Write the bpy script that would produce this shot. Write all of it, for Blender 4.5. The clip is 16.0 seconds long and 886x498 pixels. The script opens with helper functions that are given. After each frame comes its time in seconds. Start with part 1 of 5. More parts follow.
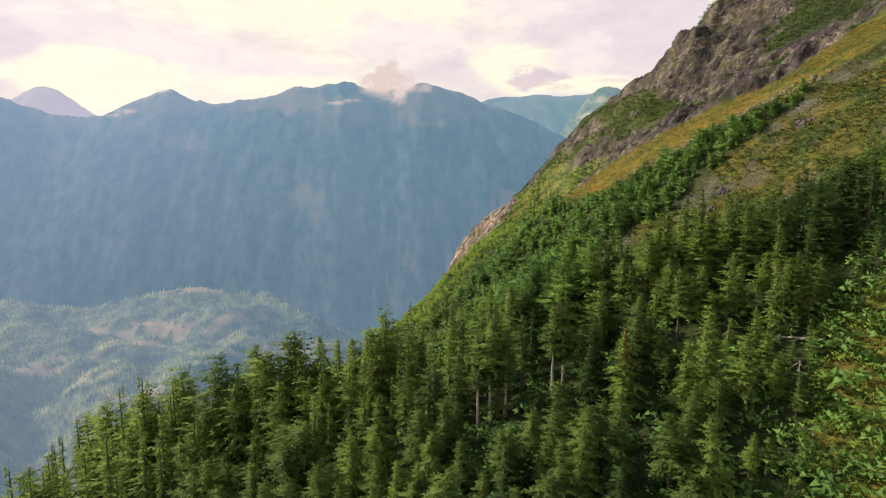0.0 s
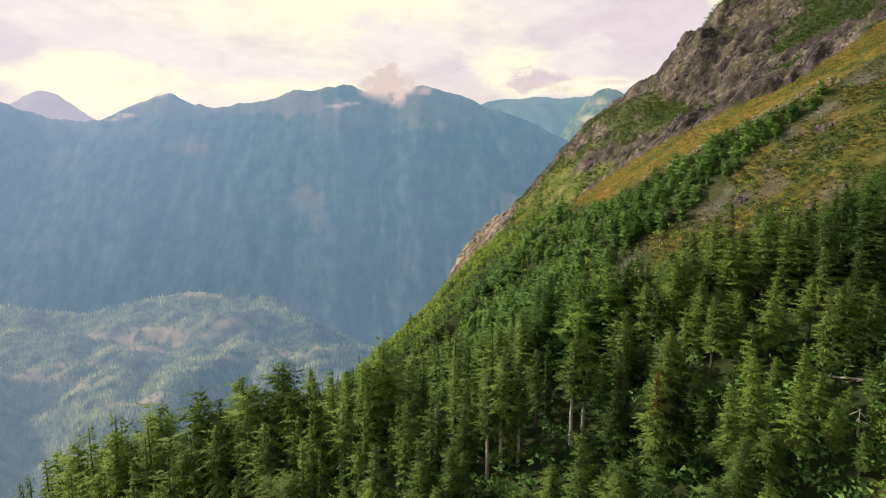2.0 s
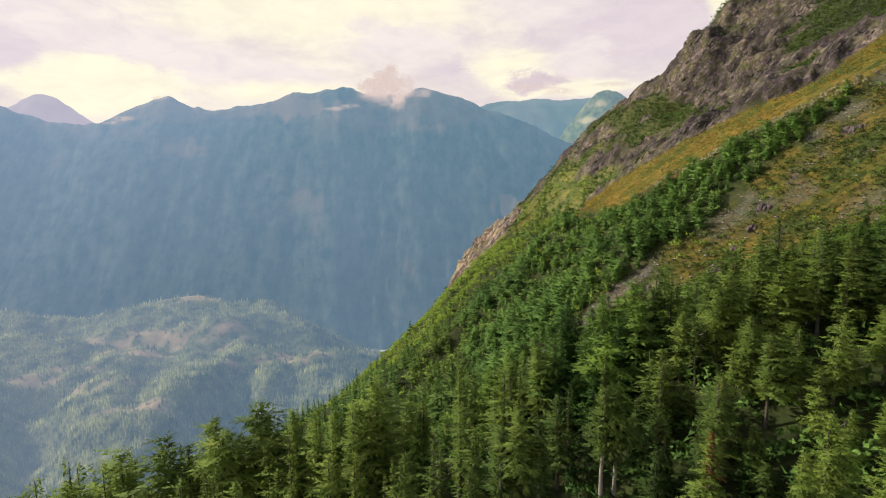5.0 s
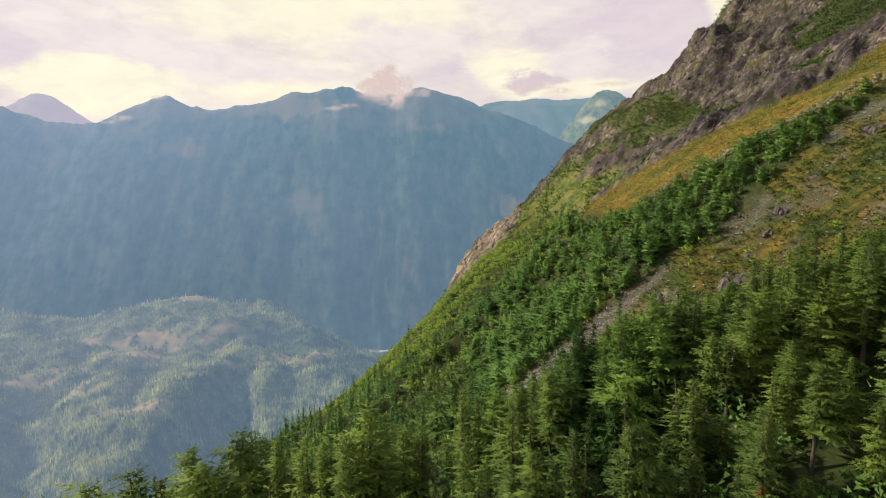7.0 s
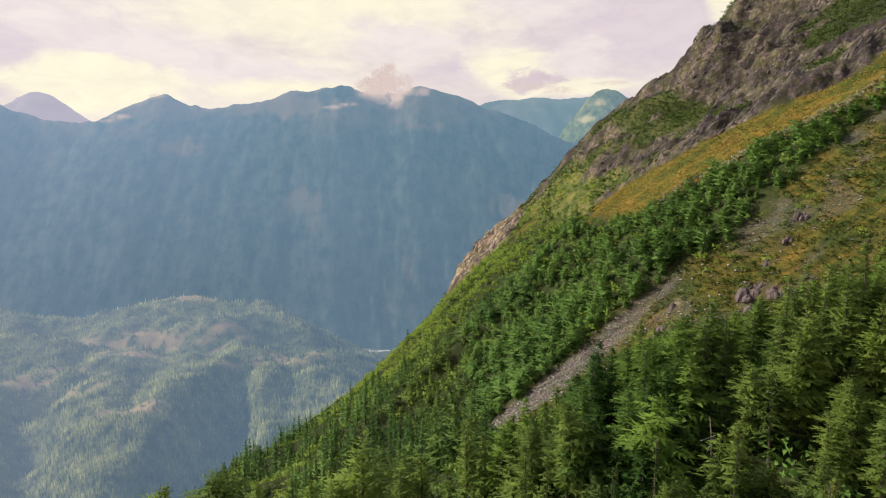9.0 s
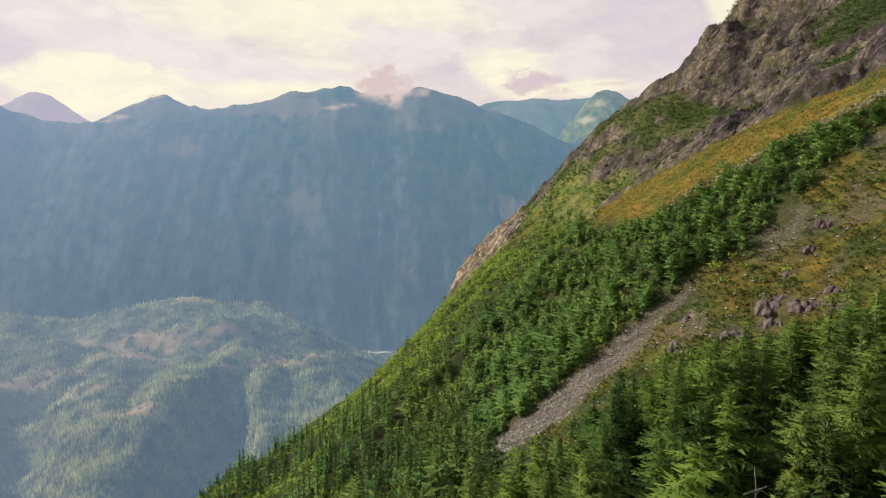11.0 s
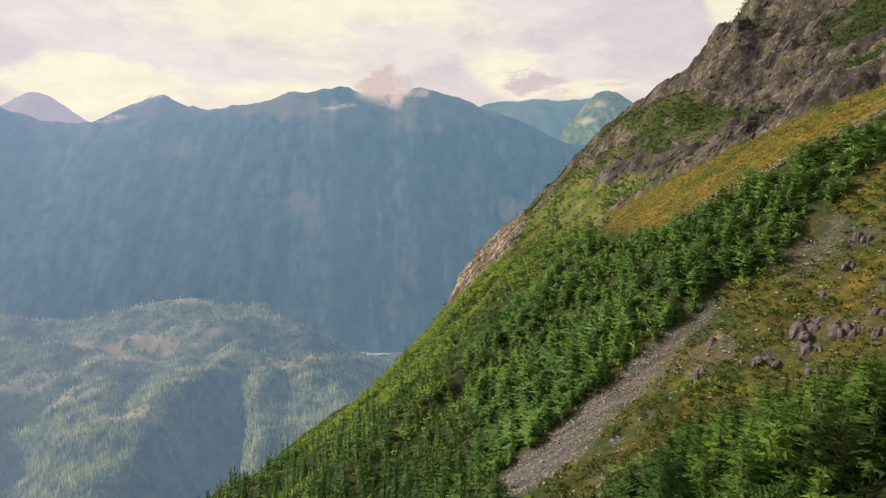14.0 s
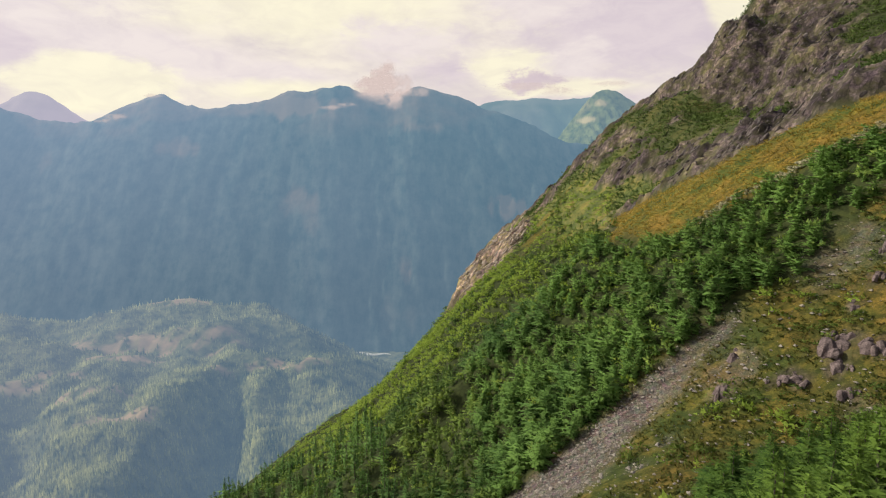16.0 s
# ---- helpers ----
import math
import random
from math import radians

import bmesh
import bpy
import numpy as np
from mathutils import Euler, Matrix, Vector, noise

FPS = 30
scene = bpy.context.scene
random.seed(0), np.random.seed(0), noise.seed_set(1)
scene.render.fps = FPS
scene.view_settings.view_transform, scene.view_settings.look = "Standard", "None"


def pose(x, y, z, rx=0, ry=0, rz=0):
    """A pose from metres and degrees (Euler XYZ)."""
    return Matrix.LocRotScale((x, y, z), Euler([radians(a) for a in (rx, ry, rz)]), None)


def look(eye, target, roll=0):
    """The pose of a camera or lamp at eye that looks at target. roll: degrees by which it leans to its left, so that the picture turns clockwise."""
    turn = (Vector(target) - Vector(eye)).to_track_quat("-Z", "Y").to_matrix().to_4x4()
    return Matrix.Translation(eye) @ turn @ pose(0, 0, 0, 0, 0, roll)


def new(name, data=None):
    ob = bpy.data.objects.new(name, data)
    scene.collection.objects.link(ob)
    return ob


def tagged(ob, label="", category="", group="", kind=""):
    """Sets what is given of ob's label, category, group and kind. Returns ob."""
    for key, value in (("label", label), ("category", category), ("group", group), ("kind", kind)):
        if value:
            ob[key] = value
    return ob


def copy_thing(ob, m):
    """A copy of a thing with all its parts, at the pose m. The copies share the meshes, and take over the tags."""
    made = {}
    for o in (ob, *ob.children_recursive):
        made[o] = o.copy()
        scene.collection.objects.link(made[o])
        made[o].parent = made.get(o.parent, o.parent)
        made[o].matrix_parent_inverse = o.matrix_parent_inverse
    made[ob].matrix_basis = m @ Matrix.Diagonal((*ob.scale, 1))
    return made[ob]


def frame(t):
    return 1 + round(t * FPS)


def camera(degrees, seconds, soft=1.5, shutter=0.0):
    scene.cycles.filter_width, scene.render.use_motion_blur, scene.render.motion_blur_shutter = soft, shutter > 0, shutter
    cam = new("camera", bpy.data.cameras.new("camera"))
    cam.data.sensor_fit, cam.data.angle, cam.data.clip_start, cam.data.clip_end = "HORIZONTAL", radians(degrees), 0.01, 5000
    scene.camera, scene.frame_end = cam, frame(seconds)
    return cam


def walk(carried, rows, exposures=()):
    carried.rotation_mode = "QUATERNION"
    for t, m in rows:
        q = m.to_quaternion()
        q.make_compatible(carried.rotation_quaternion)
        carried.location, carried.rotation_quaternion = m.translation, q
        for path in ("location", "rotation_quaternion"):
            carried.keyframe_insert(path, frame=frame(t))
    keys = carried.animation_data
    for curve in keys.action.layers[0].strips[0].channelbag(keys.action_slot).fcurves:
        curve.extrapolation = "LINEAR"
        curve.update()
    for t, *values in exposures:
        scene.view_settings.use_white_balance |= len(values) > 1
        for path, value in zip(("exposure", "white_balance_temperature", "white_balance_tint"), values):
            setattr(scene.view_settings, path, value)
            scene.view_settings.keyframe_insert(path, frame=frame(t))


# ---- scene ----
cam = camera(77.4, 16.0, soft=1.15)
METRES, EYE, TILT, LEAN, TURN = 70.0, 0.0, -8.0, 0.0, 0.0
ROWS = [
    (0.0, 0.0, 0.0, 0.0, 0.0, 0.0, -0.0),
    (0.5, -0.0017, 0.0362, 0.0139, 0.01, 0.04, 0.07),
    (1.0, -0.0041, 0.071, 0.0271, 0.02, 0.1, 0.14),
    (1.5, -0.0058, 0.1049, 0.0388, 0.02, 0.17, 0.2),
    (2.0, -0.0074, 0.1372, 0.0498, 0.01, 0.24, 0.26),
    (2.5, -0.0088, 0.1687, 0.0591, -0.0, 0.3, 0.31),
    (3.0, -0.0101, 0.1992, 0.0671, -0.01, 0.34, 0.37),
    (3.5, -0.0111, 0.2289, 0.0743, -0.0, 0.41, 0.41),
    (4.0, -0.0119, 0.2581, 0.0809, 0.01, 0.45, 0.43),
    (6.5, -0.0147, 0.4016, 0.1118, -0.06, 0.46, 0.39),
    (7.0, -0.0157, 0.4311, 0.1192, -0.09, 0.43, 0.39),
    (7.5, -0.017, 0.4609, 0.1268, -0.12, 0.39, 0.37),
    (8.0, -0.0183, 0.4909, 0.135, -0.13, 0.36, 0.36),
    (8.5, -0.0196, 0.521, 0.1435, -0.14, 0.33, 0.36),
    (9.0, -0.0205, 0.5511, 0.1521, -0.17, 0.33, 0.35),
    (11.5, -0.0237, 0.699, 0.1889, -0.24, 0.43, 0.26),
    (12.0, -0.0252, 0.7284, 0.1968, -0.26, 0.45, 0.23),
    (12.5, -0.0265, 0.7577, 0.205, -0.26, 0.46, 0.22),
    (13.0, -0.028, 0.7865, 0.2136, -0.26, 0.46, 0.21),
    (13.5, -0.0295, 0.8158, 0.2219, -0.27, 0.47, 0.21),
    (14.0, -0.0309, 0.8451, 0.2302, -0.27, 0.46, 0.23),
    (14.5, -0.0325, 0.8744, 0.2387, -0.28, 0.43, 0.23),
    (15.0, -0.034, 0.9037, 0.2477, -0.3, 0.41, 0.24),
    (15.5, -0.0352, 0.9334, 0.2563, -0.29, 0.4, 0.26),
    (16.0, -0.0365, 0.9626, 0.2649, -0.3, 0.37, 0.28),
]
walk(cam, [(t, pose(0, 0, EYE, TILT, LEAN, TURN) @ pose(METRES * x, METRES * y, METRES * z, 90 + pitch, roll, yaw)) for t, x, y, z, yaw, pitch, roll in ROWS],
     [(0.0, 0.15), (2.0, 0.11), (4.0, 0.07), (8.0, 0.01), (12.0, -0.03), (16.0, -0.05)])

# ---- world and sun ----
SUN_AZ, SUN_EL = 77.0, 34.0          # degrees to the left of straight ahead, and up


def nodes_of(tree):
    """A short way to add nodes: n("Type", input=value, ...)."""
    def n(kind, *links, **sets):
        nd = tree.nodes.new("ShaderNode" + kind)
        for k, v in sets.items():
            setattr_node(nd, k, v)
        for slot, src in links:
            tree.links.new(src, nd.inputs[slot])
        return nd
    return n


def setattr_node(nd, k, v):
    if k == "type":
        nd.sky_type = v
    elif k == "op":
        nd.operation = v
    elif k == "blend":
        nd.data_type, nd.blend_type = "RGBA", v
    elif k == "clamp":
        nd.use_clamp = v
    elif k == "attr":
        nd.attribute_name = v
    else:
        slot = int(k[1:]) if k[0] == "i" and k[1:].isdigit() else k.replace("_", " ")
        nd.inputs[slot].default_value = v


def ramp(tree, src, stops):
    nd = tree.nodes.new("ShaderNodeValToRGB")
    el = nd.color_ramp.elements
    while len(el) < len(stops):
        el.new(0.5)
    for e, (p, c) in zip(el, stops):
        e.position, e.color = p, (*c, 1) if len(c) == 3 else c
    tree.links.new(src, nd.inputs[0])
    return nd.outputs[0]


def mixc(n, a, b, f, blend="MIX"):
    """Mix two colours (sockets or tuples) by f (socket or number)."""
    nd = n("Mix", blend=blend)
    for slot, v in ((0, f), (6, a), (7, b)):
        if isinstance(v, (int, float)):
            nd.inputs[slot].default_value = v
        elif isinstance(v, tuple):
            nd.inputs[slot].default_value = (*v, 1)
        else:
            nd.id_data.links.new(v, nd.inputs[slot])
    return nd.outputs[2]


world = bpy.data.worlds.new("sky")
scene.world = world
world.use_nodes = True
wt = world.node_tree
wt.nodes.clear()
n = nodes_of(wt)
sky = n("TexSky", type="NISHITA")
sky.sun_disc, sky.sun_elevation, sky.sun_rotation = False, radians(SUN_EL), radians(-SUN_AZ)
sky_dim = n("VectorMath", (0, sky.outputs[0]), op="SCALE", Scale=0.10)
way = n("TexCoord").outputs["Generated"]
flat = n("VectorMath", (0, way), op="MULTIPLY", i1=(1.0, 1.0, 2.4))
cl1 = n("TexNoise", (0, flat.outputs[0]), Scale=2.6, Detail=6.0, Roughness=0.55, Distortion=0.4)
cl2 = n("TexNoise", (0, flat.outputs[0]), Scale=9.0, Detail=5.0, Roughness=0.6, Distortion=0.8)
mix_cl = n("Math", (0, cl1.outputs[0]), op="MULTIPLY", i1=0.58)
mix_cl2 = n("Math", (0, cl2.outputs[0]), (1, mix_cl.outputs[0]), op="MULTIPLY_ADD", i1=0.48)
wt.links.new(cl2.outputs[0], mix_cl2.inputs[0]); mix_cl2.inputs[1].default_value = 0.42
wt.links.new(mix_cl.outputs[0], mix_cl2.inputs[2])
cloud = ramp(wt, mix_cl2.outputs[0], [(0.38, (0.80, 0.71, 0.69)), (0.48, (0.94, 0.85, 0.74)), (0.60, (0.98, 0.90, 0.75))])
edge_n = n("TexNoise", (0, flat.outputs[0]), Scale=11.0, Detail=9.0, Roughness=0.68, Distortion=0.3)


def cloud_bank(colour, az, el, wide, high, tint, soft=1.1, ragged=3.2):
    """A bank of cloud, or a gap in it, round one direction of the sky (degrees; az to the right)."""
    a, e = radians(az), radians(el)
    ahead = (math.sin(a) * math.cos(e), math.cos(a) * math.cos(e), math.sin(e))
    right, up = (math.cos(a), -math.sin(a), 0.0), (-math.sin(a) * math.sin(e), -math.cos(a) * math.sin(e), math.cos(e))
    terms = []
    for axis, size in ((right, wide), (up, high)):
        d = n("VectorMath", (0, way), op="DOT_PRODUCT", i1=axis)
        q = n("Math", (0, d.outputs["Value"]), op="DIVIDE", i1=math.sin(radians(size)))
        terms.append(n("Math", (0, q.outputs[0]), (1, q.outputs[0]), op="MULTIPLY").outputs[0])
    r = n("Math", (0, n("Math", (0, terms[0]), (1, terms[1]), op="ADD").outputs[0]), op="SQRT")
    rag = n("Math", (0, edge_n.outputs[0]), op="MULTIPLY_ADD", i1=ragged, i2=-0.5 * ragged)
    rr = n("Math", (0, r.outputs[0]), (1, rag.outputs[0]), op="ADD")
    front = n("Math", (0, n("VectorMath", (0, way), op="DOT_PRODUCT", i1=ahead).outputs["Value"]), op="GREATER_THAN", i1=0.0)
    f = n("MapRange", (0, rr.outputs[0]))
    f.interpolation_type = "SMOOTHSTEP"
    f.inputs[1].default_value, f.inputs[2].default_value, f.inputs[3].default_value, f.inputs[4].default_value = 1.0 + soft / 2, 1.0 - soft / 2, 0.0, 1.0
    return mixc(n, colour, tint, n("Math", (0, f.outputs[0]), (1, front.outputs[0]), op="MULTIPLY").outputs[0])


LILAC, PALE, CREAM = (0.77, 0.665, 0.70), (0.89, 0.79, 0.765), (1.0, 0.93, 0.72)
for bank in ((-38, 14, 12, 5, PALE), (-12, 15.5, 14, 3.5, CREAM, 1.3, 2.0), (-26, 11.0, 9, 1.6, PALE, 1.1, 2.2), (-18, 9.6, 7, 1.2, PALE, 1.1, 2.4), (-31.5, 7.9, 6.8, 2.5, CREAM, 0.35, 1.3), (-38.5, 10.4, 3.6, 2.0, LILAC, 0.5, 1.4), (-14, 8.0, 8, 0.9, CREAM, 1.1, 2.0),
             (-4, 12.6, 6, 1.9, PALE), (1.5, 10.2, 3, 1.3, LILAC), (17, 15, 11, 8, LILAC, 1.0, 2.2), (10, 16.5, 5, 2.2, PALE), (7.5, 10.2, 4.6, 2.0, CREAM, 0.8, 2.6), (13.5, 10.6, 2.6, 2.4, PALE), (12, 8.4, 7, 0.8, CREAM, 1.0, 2.0),
             (27.2, 17, 2.6, 5, CREAM, 0.35, 0.35), (9.4, 9.0, 2.4, 0.6, (0.72, 0.60, 0.63), 1.2, 7.0)):
    cloud = cloud_bank(cloud, *bank)
billow = n("TexNoise", (0, flat.outputs[0]), Scale=16.0, Detail=7.0, Roughness=0.6, Distortion=0.5)
cloud = mixc(n, cloud, ramp(wt, billow.outputs[0], [(0.36, (0.93, 0.91, 0.93)), (0.60, (1.04, 1.03, 1.0))]), 0.8, "MULTIPLY")
high_up = n("MapRange", (0, n("SeparateXYZ", (0, way)).outputs[2]))
high_up.inputs[1].default_value, high_up.inputs[2].default_value = 0.30, 0.75
low_share = n("Math", (0, high_up.outputs[0]), op="MULTIPLY_ADD", i1=-0.72, i2=0.92)     # clear blue overhead, cloud round the horizon
whole = n("Mix", (0, low_share.outputs[0]), blend="MIX")
wt.links.new(sky_dim.outputs[0], whole.inputs[6]); wt.links.new(cloud, whole.inputs[7])
bg = n("Background", (0, whole.outputs[2]), Strength=1.05)
out = n("OutputWorld", (0, bg.outputs[0]))

sun = new("sun", bpy.data.lights.new("sun", "SUN"))
sun.data.energy, sun.data.angle, sun.data.color = 5.0, radians(1.5), (1.0, 0.90, 0.72)
az, el = radians(SUN_AZ), radians(SUN_EL)
sun.matrix_world = look((-math.sin(az) * math.cos(el) * 100, math.cos(az) * math.cos(el) * 100, math.sin(el) * 100), (0, 0, 0))

# ---- materials ----


def material(name):
    m = bpy.data.materials.new(name)
    m.use_nodes = True
    m.node_tree.nodes.clear()
    return m, m.node_tree, nodes_of(m.node_tree)


def foliage(name, dark, light, dry, dry_amount=0.12, gloss=0.10, thin=0.36, leafy=0.5):
    m, t, n = material(name)
    pos = n("NewGeometry")
    isl = pos.outputs["Random Per Island"]
    rnd = n("ObjectInfo").outputs["Random"]
    big = n("TexNoise", (0, pos.outputs["Position"]), Scale=0.16, Detail=3.0)
    fine = n("TexNoise", (0, pos.outputs["Position"]), Scale=1.3, Detail=3.0)
    wide = n("TexNoise", (0, pos.outputs["Position"]), Scale=0.035, Detail=2.0)
    tone = n("Math", (0, wide.outputs[0]), op="MULTIPLY_ADD", i1=3.2, i2=-1.6)
    s0 = n("Math", (0, big.outputs[0]), (1, fine.outputs[0]), op="ADD")
    s = n("Math", (0, s0.outputs[0]), (1, tone.outputs[0]), op="ADD")
    s1 = n("Math", (0, isl), op="MULTIPLY_ADD", i1=leafy, i2=0.5 - 0.5 * leafy)
    s2 = n("Math", (0, s1.outputs[0]), (1, s.outputs[0]), op="ADD")
    s3 = n("Math", (0, rnd), (1, s2.outputs[0]), op="ADD")
    c = ramp(t, n("Math", (0, s3.outputs[0]), op="MULTIPLY", i1=0.25).outputs[0], [(0.30, dark), (0.66, light)])
    dn = n("TexNoise", (0, pos.outputs["Position"]), Scale=0.33, Detail=2.0)
    df = ramp(t, dn.outputs[0], [(0.62, (0, 0, 0)), (0.74, (dry_amount * 4,) * 3)])
    c = mixc(n, c, dry, df)
    d = n("BsdfPrincipled", (0, c), Roughness=0.62, Specular_IOR_Level=gloss)
    tr = n("BsdfTranslucent", (0, mixc(n, c, (0.9, 1.0, 0.35), 0.35, "MULTIPLY")))
    mx = n("MixShader", (1, d.outputs[0]), (2, tr.outputs[0]), Fac=thin)
    n("OutputMaterial", (0, mx.outputs[0]))
    return m


def plain(name, a, b, scale, rough=0.8, bump=0.3, stretch=(1, 1, 1)):
    m, t, n = material(name)
    pos = n("NewGeometry").outputs["Position"]
    p = n("VectorMath", (0, pos), op="MULTIPLY", i1=stretch)
    f1 = n("TexNoise", (0, p.outputs[0]), Scale=scale, Detail=6.0, Roughness=0.6)
    f2 = n("TexNoise", (0, p.outputs[0]), Scale=scale * 6, Detail=4.0)
    s = n("Math", (0, f1.outputs[0]), (1, f2.outputs[0]), op="ADD")
    c = ramp(t, n("Math", (0, s.outputs[0]), op="MULTIPLY", i1=0.5).outputs[0], [(0.36, a), (0.64, b)])
    bp = n("Bump", (2, f2.outputs[0]), Strength=bump, Distance=0.2)
    d = n("BsdfPrincipled", (0, c), ("Normal", bp.outputs[0]), Roughness=rough, Specular_IOR_Level=0.2)
    n("OutputMaterial", (0, d.outputs[0]))
    return m


NEEDLES = foliage("conifer_needles", (0.060, 0.104, 0.030), (0.205, 0.290, 0.058), (0.24, 0.22, 0.06), thin=0.42)
NEEDLES_DWARF = foliage("dwarf_conifer_needles", (0.026, 0.078, 0.024), (0.155, 0.276, 0.064), (0.18, 0.25, 0.055), 0.10, thin=0.26, leafy=0.45)
# lighter copy of the dwarf needles: sun on the flank put into the colour
NEEDLES_FLANK = foliage("sunlit_flank_conifer_needles", (0.048, 0.102, 0.026), (0.230, 0.325, 0.066), (0.27, 0.31, 0.06), 0.12, thin=0.30, leafy=0.7)
NEEDLES_YOUNG = foliage("young_conifer_needles", (0.028, 0.074, 0.018), (0.168, 0.270, 0.046), (0.17, 0.22, 0.045), 0.12)
ALDER = foliage("alder_leaves", (0.115, 0.185, 0.034), (0.275, 0.375, 0.066), (0.28, 0.31, 0.056), 0.12, 0.1, 0.5)
TUFT = foliage("grass_blades", (0.048, 0.068, 0.016), (0.140, 0.128, 0.028), (0.15, 0.095, 0.026), 0.2, 0.15)
LEDGE_GREEN = foliage("ledge_shrub_leaves", (0.034, 0.066, 0.023), (0.108, 0.155, 0.044), (0.15, 0.15, 0.05), 0.12)
BUSH = foliage("bush_leaves", (0.046, 0.086, 0.022), (0.140, 0.200, 0.046), (0.18, 0.17, 0.04), 0.12)
GOLD_TUFT = foliage("golden_grass_blades", (0.205, 0.156, 0.033), (0.39, 0.284, 0.057), (0.25, 0.18, 0.042), 0.2, 0.15)
RUST = foliage("dying_needles", (0.10, 0.06, 0.02), (0.24, 0.13, 0.04), (0.2, 0.14, 0.04), 0.1)
PALE_BARK = plain("pale_grey_bark", (0.15, 0.135, 0.12), (0.42, 0.38, 0.34), 3.0, 0.9, 0.6, (1, 1, 0.2))
DRY = foliage("dry_stalks", (0.25, 0.24, 0.15), (0.50, 0.47, 0.34), (0.4, 0.36, 0.25), 0.1)
BARK = plain("grey_bark", (0.04, 0.033, 0.028), (0.13, 0.112, 0.098), 3.0, 0.9, 0.6, (1, 1, 0.2))
DEADWOOD = plain("bleached_dead_wood", (0.20, 0.18, 0.16), (0.44, 0.40, 0.36), 3.0, 0.85, 0.5, (1, 1, 0.2))
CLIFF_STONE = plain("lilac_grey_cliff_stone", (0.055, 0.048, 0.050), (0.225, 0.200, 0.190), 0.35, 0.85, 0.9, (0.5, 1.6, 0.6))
# paler and warmer than the cliff: sun on the outcrop put into its colour
OUTCROP_STONE = plain("pale_sunlit_outcrop_stone", (0.13, 0.112, 0.100), (0.64, 0.56, 0.48), 1.1, 0.85, 0.9, (0.5, 1.6, 0.6))
PALE_STONE = plain("pale_scree_stone", (0.07, 0.062, 0.056), (0.38, 0.345, 0.31), 0.8, 0.85, 0.5)
STONE = plain("weathered_grey_stone", (0.040, 0.031, 0.033), (0.21, 0.165, 0.165), 0.9, 0.85, 0.9)


def ground_material():
    """Forest floor, golden grass, scree and rock, laid by the cover masks of the ground."""
    m, t, n = material("mountain_ground")
    pos = n("NewGeometry").outputs["Position"]
    cov = n("Attribute", attr="cover")
    sep = n("SeparateColor", (0, cov.outputs[0]))
    f1 = n("TexNoise", (0, pos), Scale=0.09, Detail=5.0, Roughness=0.6)
    f2 = n("TexNoise", (0, pos), Scale=0.6, Detail=6.0, Roughness=0.65)
    f3 = n("TexNoise", (0, pos), Scale=2.4, Detail=8.0, Roughness=0.82)
    floor_c = ramp(t, f2.outputs[0], [(0.35, (0.018, 0.026, 0.010)), (0.65, (0.046, 0.060, 0.018))])
    mossy = ramp(t, f1.outputs[0], [(0.40, (0.054, 0.076, 0.019)), (0.50, (0.116, 0.108, 0.023)), (0.62, (0.150, 0.108, 0.027))])
    speck = ramp(t, f3.outputs[0], [(0.41, (0.35, 0.38, 0.36)), (0.59, (1.50, 1.40, 1.35))])
    mottle = ramp(t, f2.outputs[0], [(0.42, (0.55, 0.66, 0.58)), (0.58, (1.28, 1.18, 1.12))])
    mossy = mixc(n, mossy, mottle, 0.8, "MULTIPLY")
    fall_p = n("VectorMath", (0, pos), op="MULTIPLY", i1=(0.10, 0.75, 0.10))
    fall = n("TexNoise", (0, fall_p.outputs[0]), Scale=1.0, Detail=5.0, Roughness=0.6)
    mossy = mixc(n, mossy, ramp(t, fall.outputs[0], [(0.40, (0.62, 0.70, 0.60)), (0.60, (1.40, 1.32, 1.15))]), 0.8, "MULTIPLY")
    gold = mixc(n, mossy, speck, 0.55, "MULTIPLY")
    vor = n("TexVoronoi", (0, pos), Scale=1.1)
    scree = ramp(t, f3.outputs[0], [(0.42, (0.030, 0.028, 0.027)), (0.59, (0.185, 0.170, 0.156))])
    streak_p = n("VectorMath", (0, pos), op="MULTIPLY", i1=(0.12, 0.5, 0.12))
    streak = n("TexNoise", (0, streak_p.outputs[0]), Scale=1.0, Detail=5.0, Roughness=0.6)
    scree = mixc(n, scree, ramp(t, streak.outputs[0], [(0.38, (0.55, 0.52, 0.50)), (0.60, (1.25, 1.2, 1.15))]), 0.9, "MULTIPLY")
    scree = mixc(n, scree, vor.outputs["Color"], 0.18, "SOFT_LIGHT")
    turned = n("VectorRotate", (0, pos))
    turned.rotation_type = "Z_AXIS"
    turned.inputs["Angle"].default_value = radians(47)
    rp = n("VectorMath", (0, turned.outputs[0]), op="MULTIPLY", i1=(1.0, 0.3, 0.6))
    r1 = n("TexNoise", (0, rp.outputs[0]), Scale=0.75, Detail=9.0, Roughness=0.72)
    r1.inputs["Distortion"].default_value = 0.5
    rock = ramp(t, r1.outputs[0], [(0.36, (0.032, 0.027, 0.031)), (0.48, (0.106, 0.093, 0.094)), (0.64, (0.262, 0.233, 0.222))])
    rock = mixc(n, rock, ramp(t, f3.outputs[0], [(0.38, (0.45, 0.43, 0.44)), (0.60, (1.35, 1.3, 1.25))]), 0.85, "MULTIPLY")
    lich = n("TexNoise", (0, pos), Scale=0.22, Detail=7.0, Roughness=0.7)
    rock = mixc(n, rock, (0.072, 0.078, 0.032), ramp(t, lich.outputs[0], [(0.42, (0, 0, 0)), (0.57, (0.85,) * 3)]))
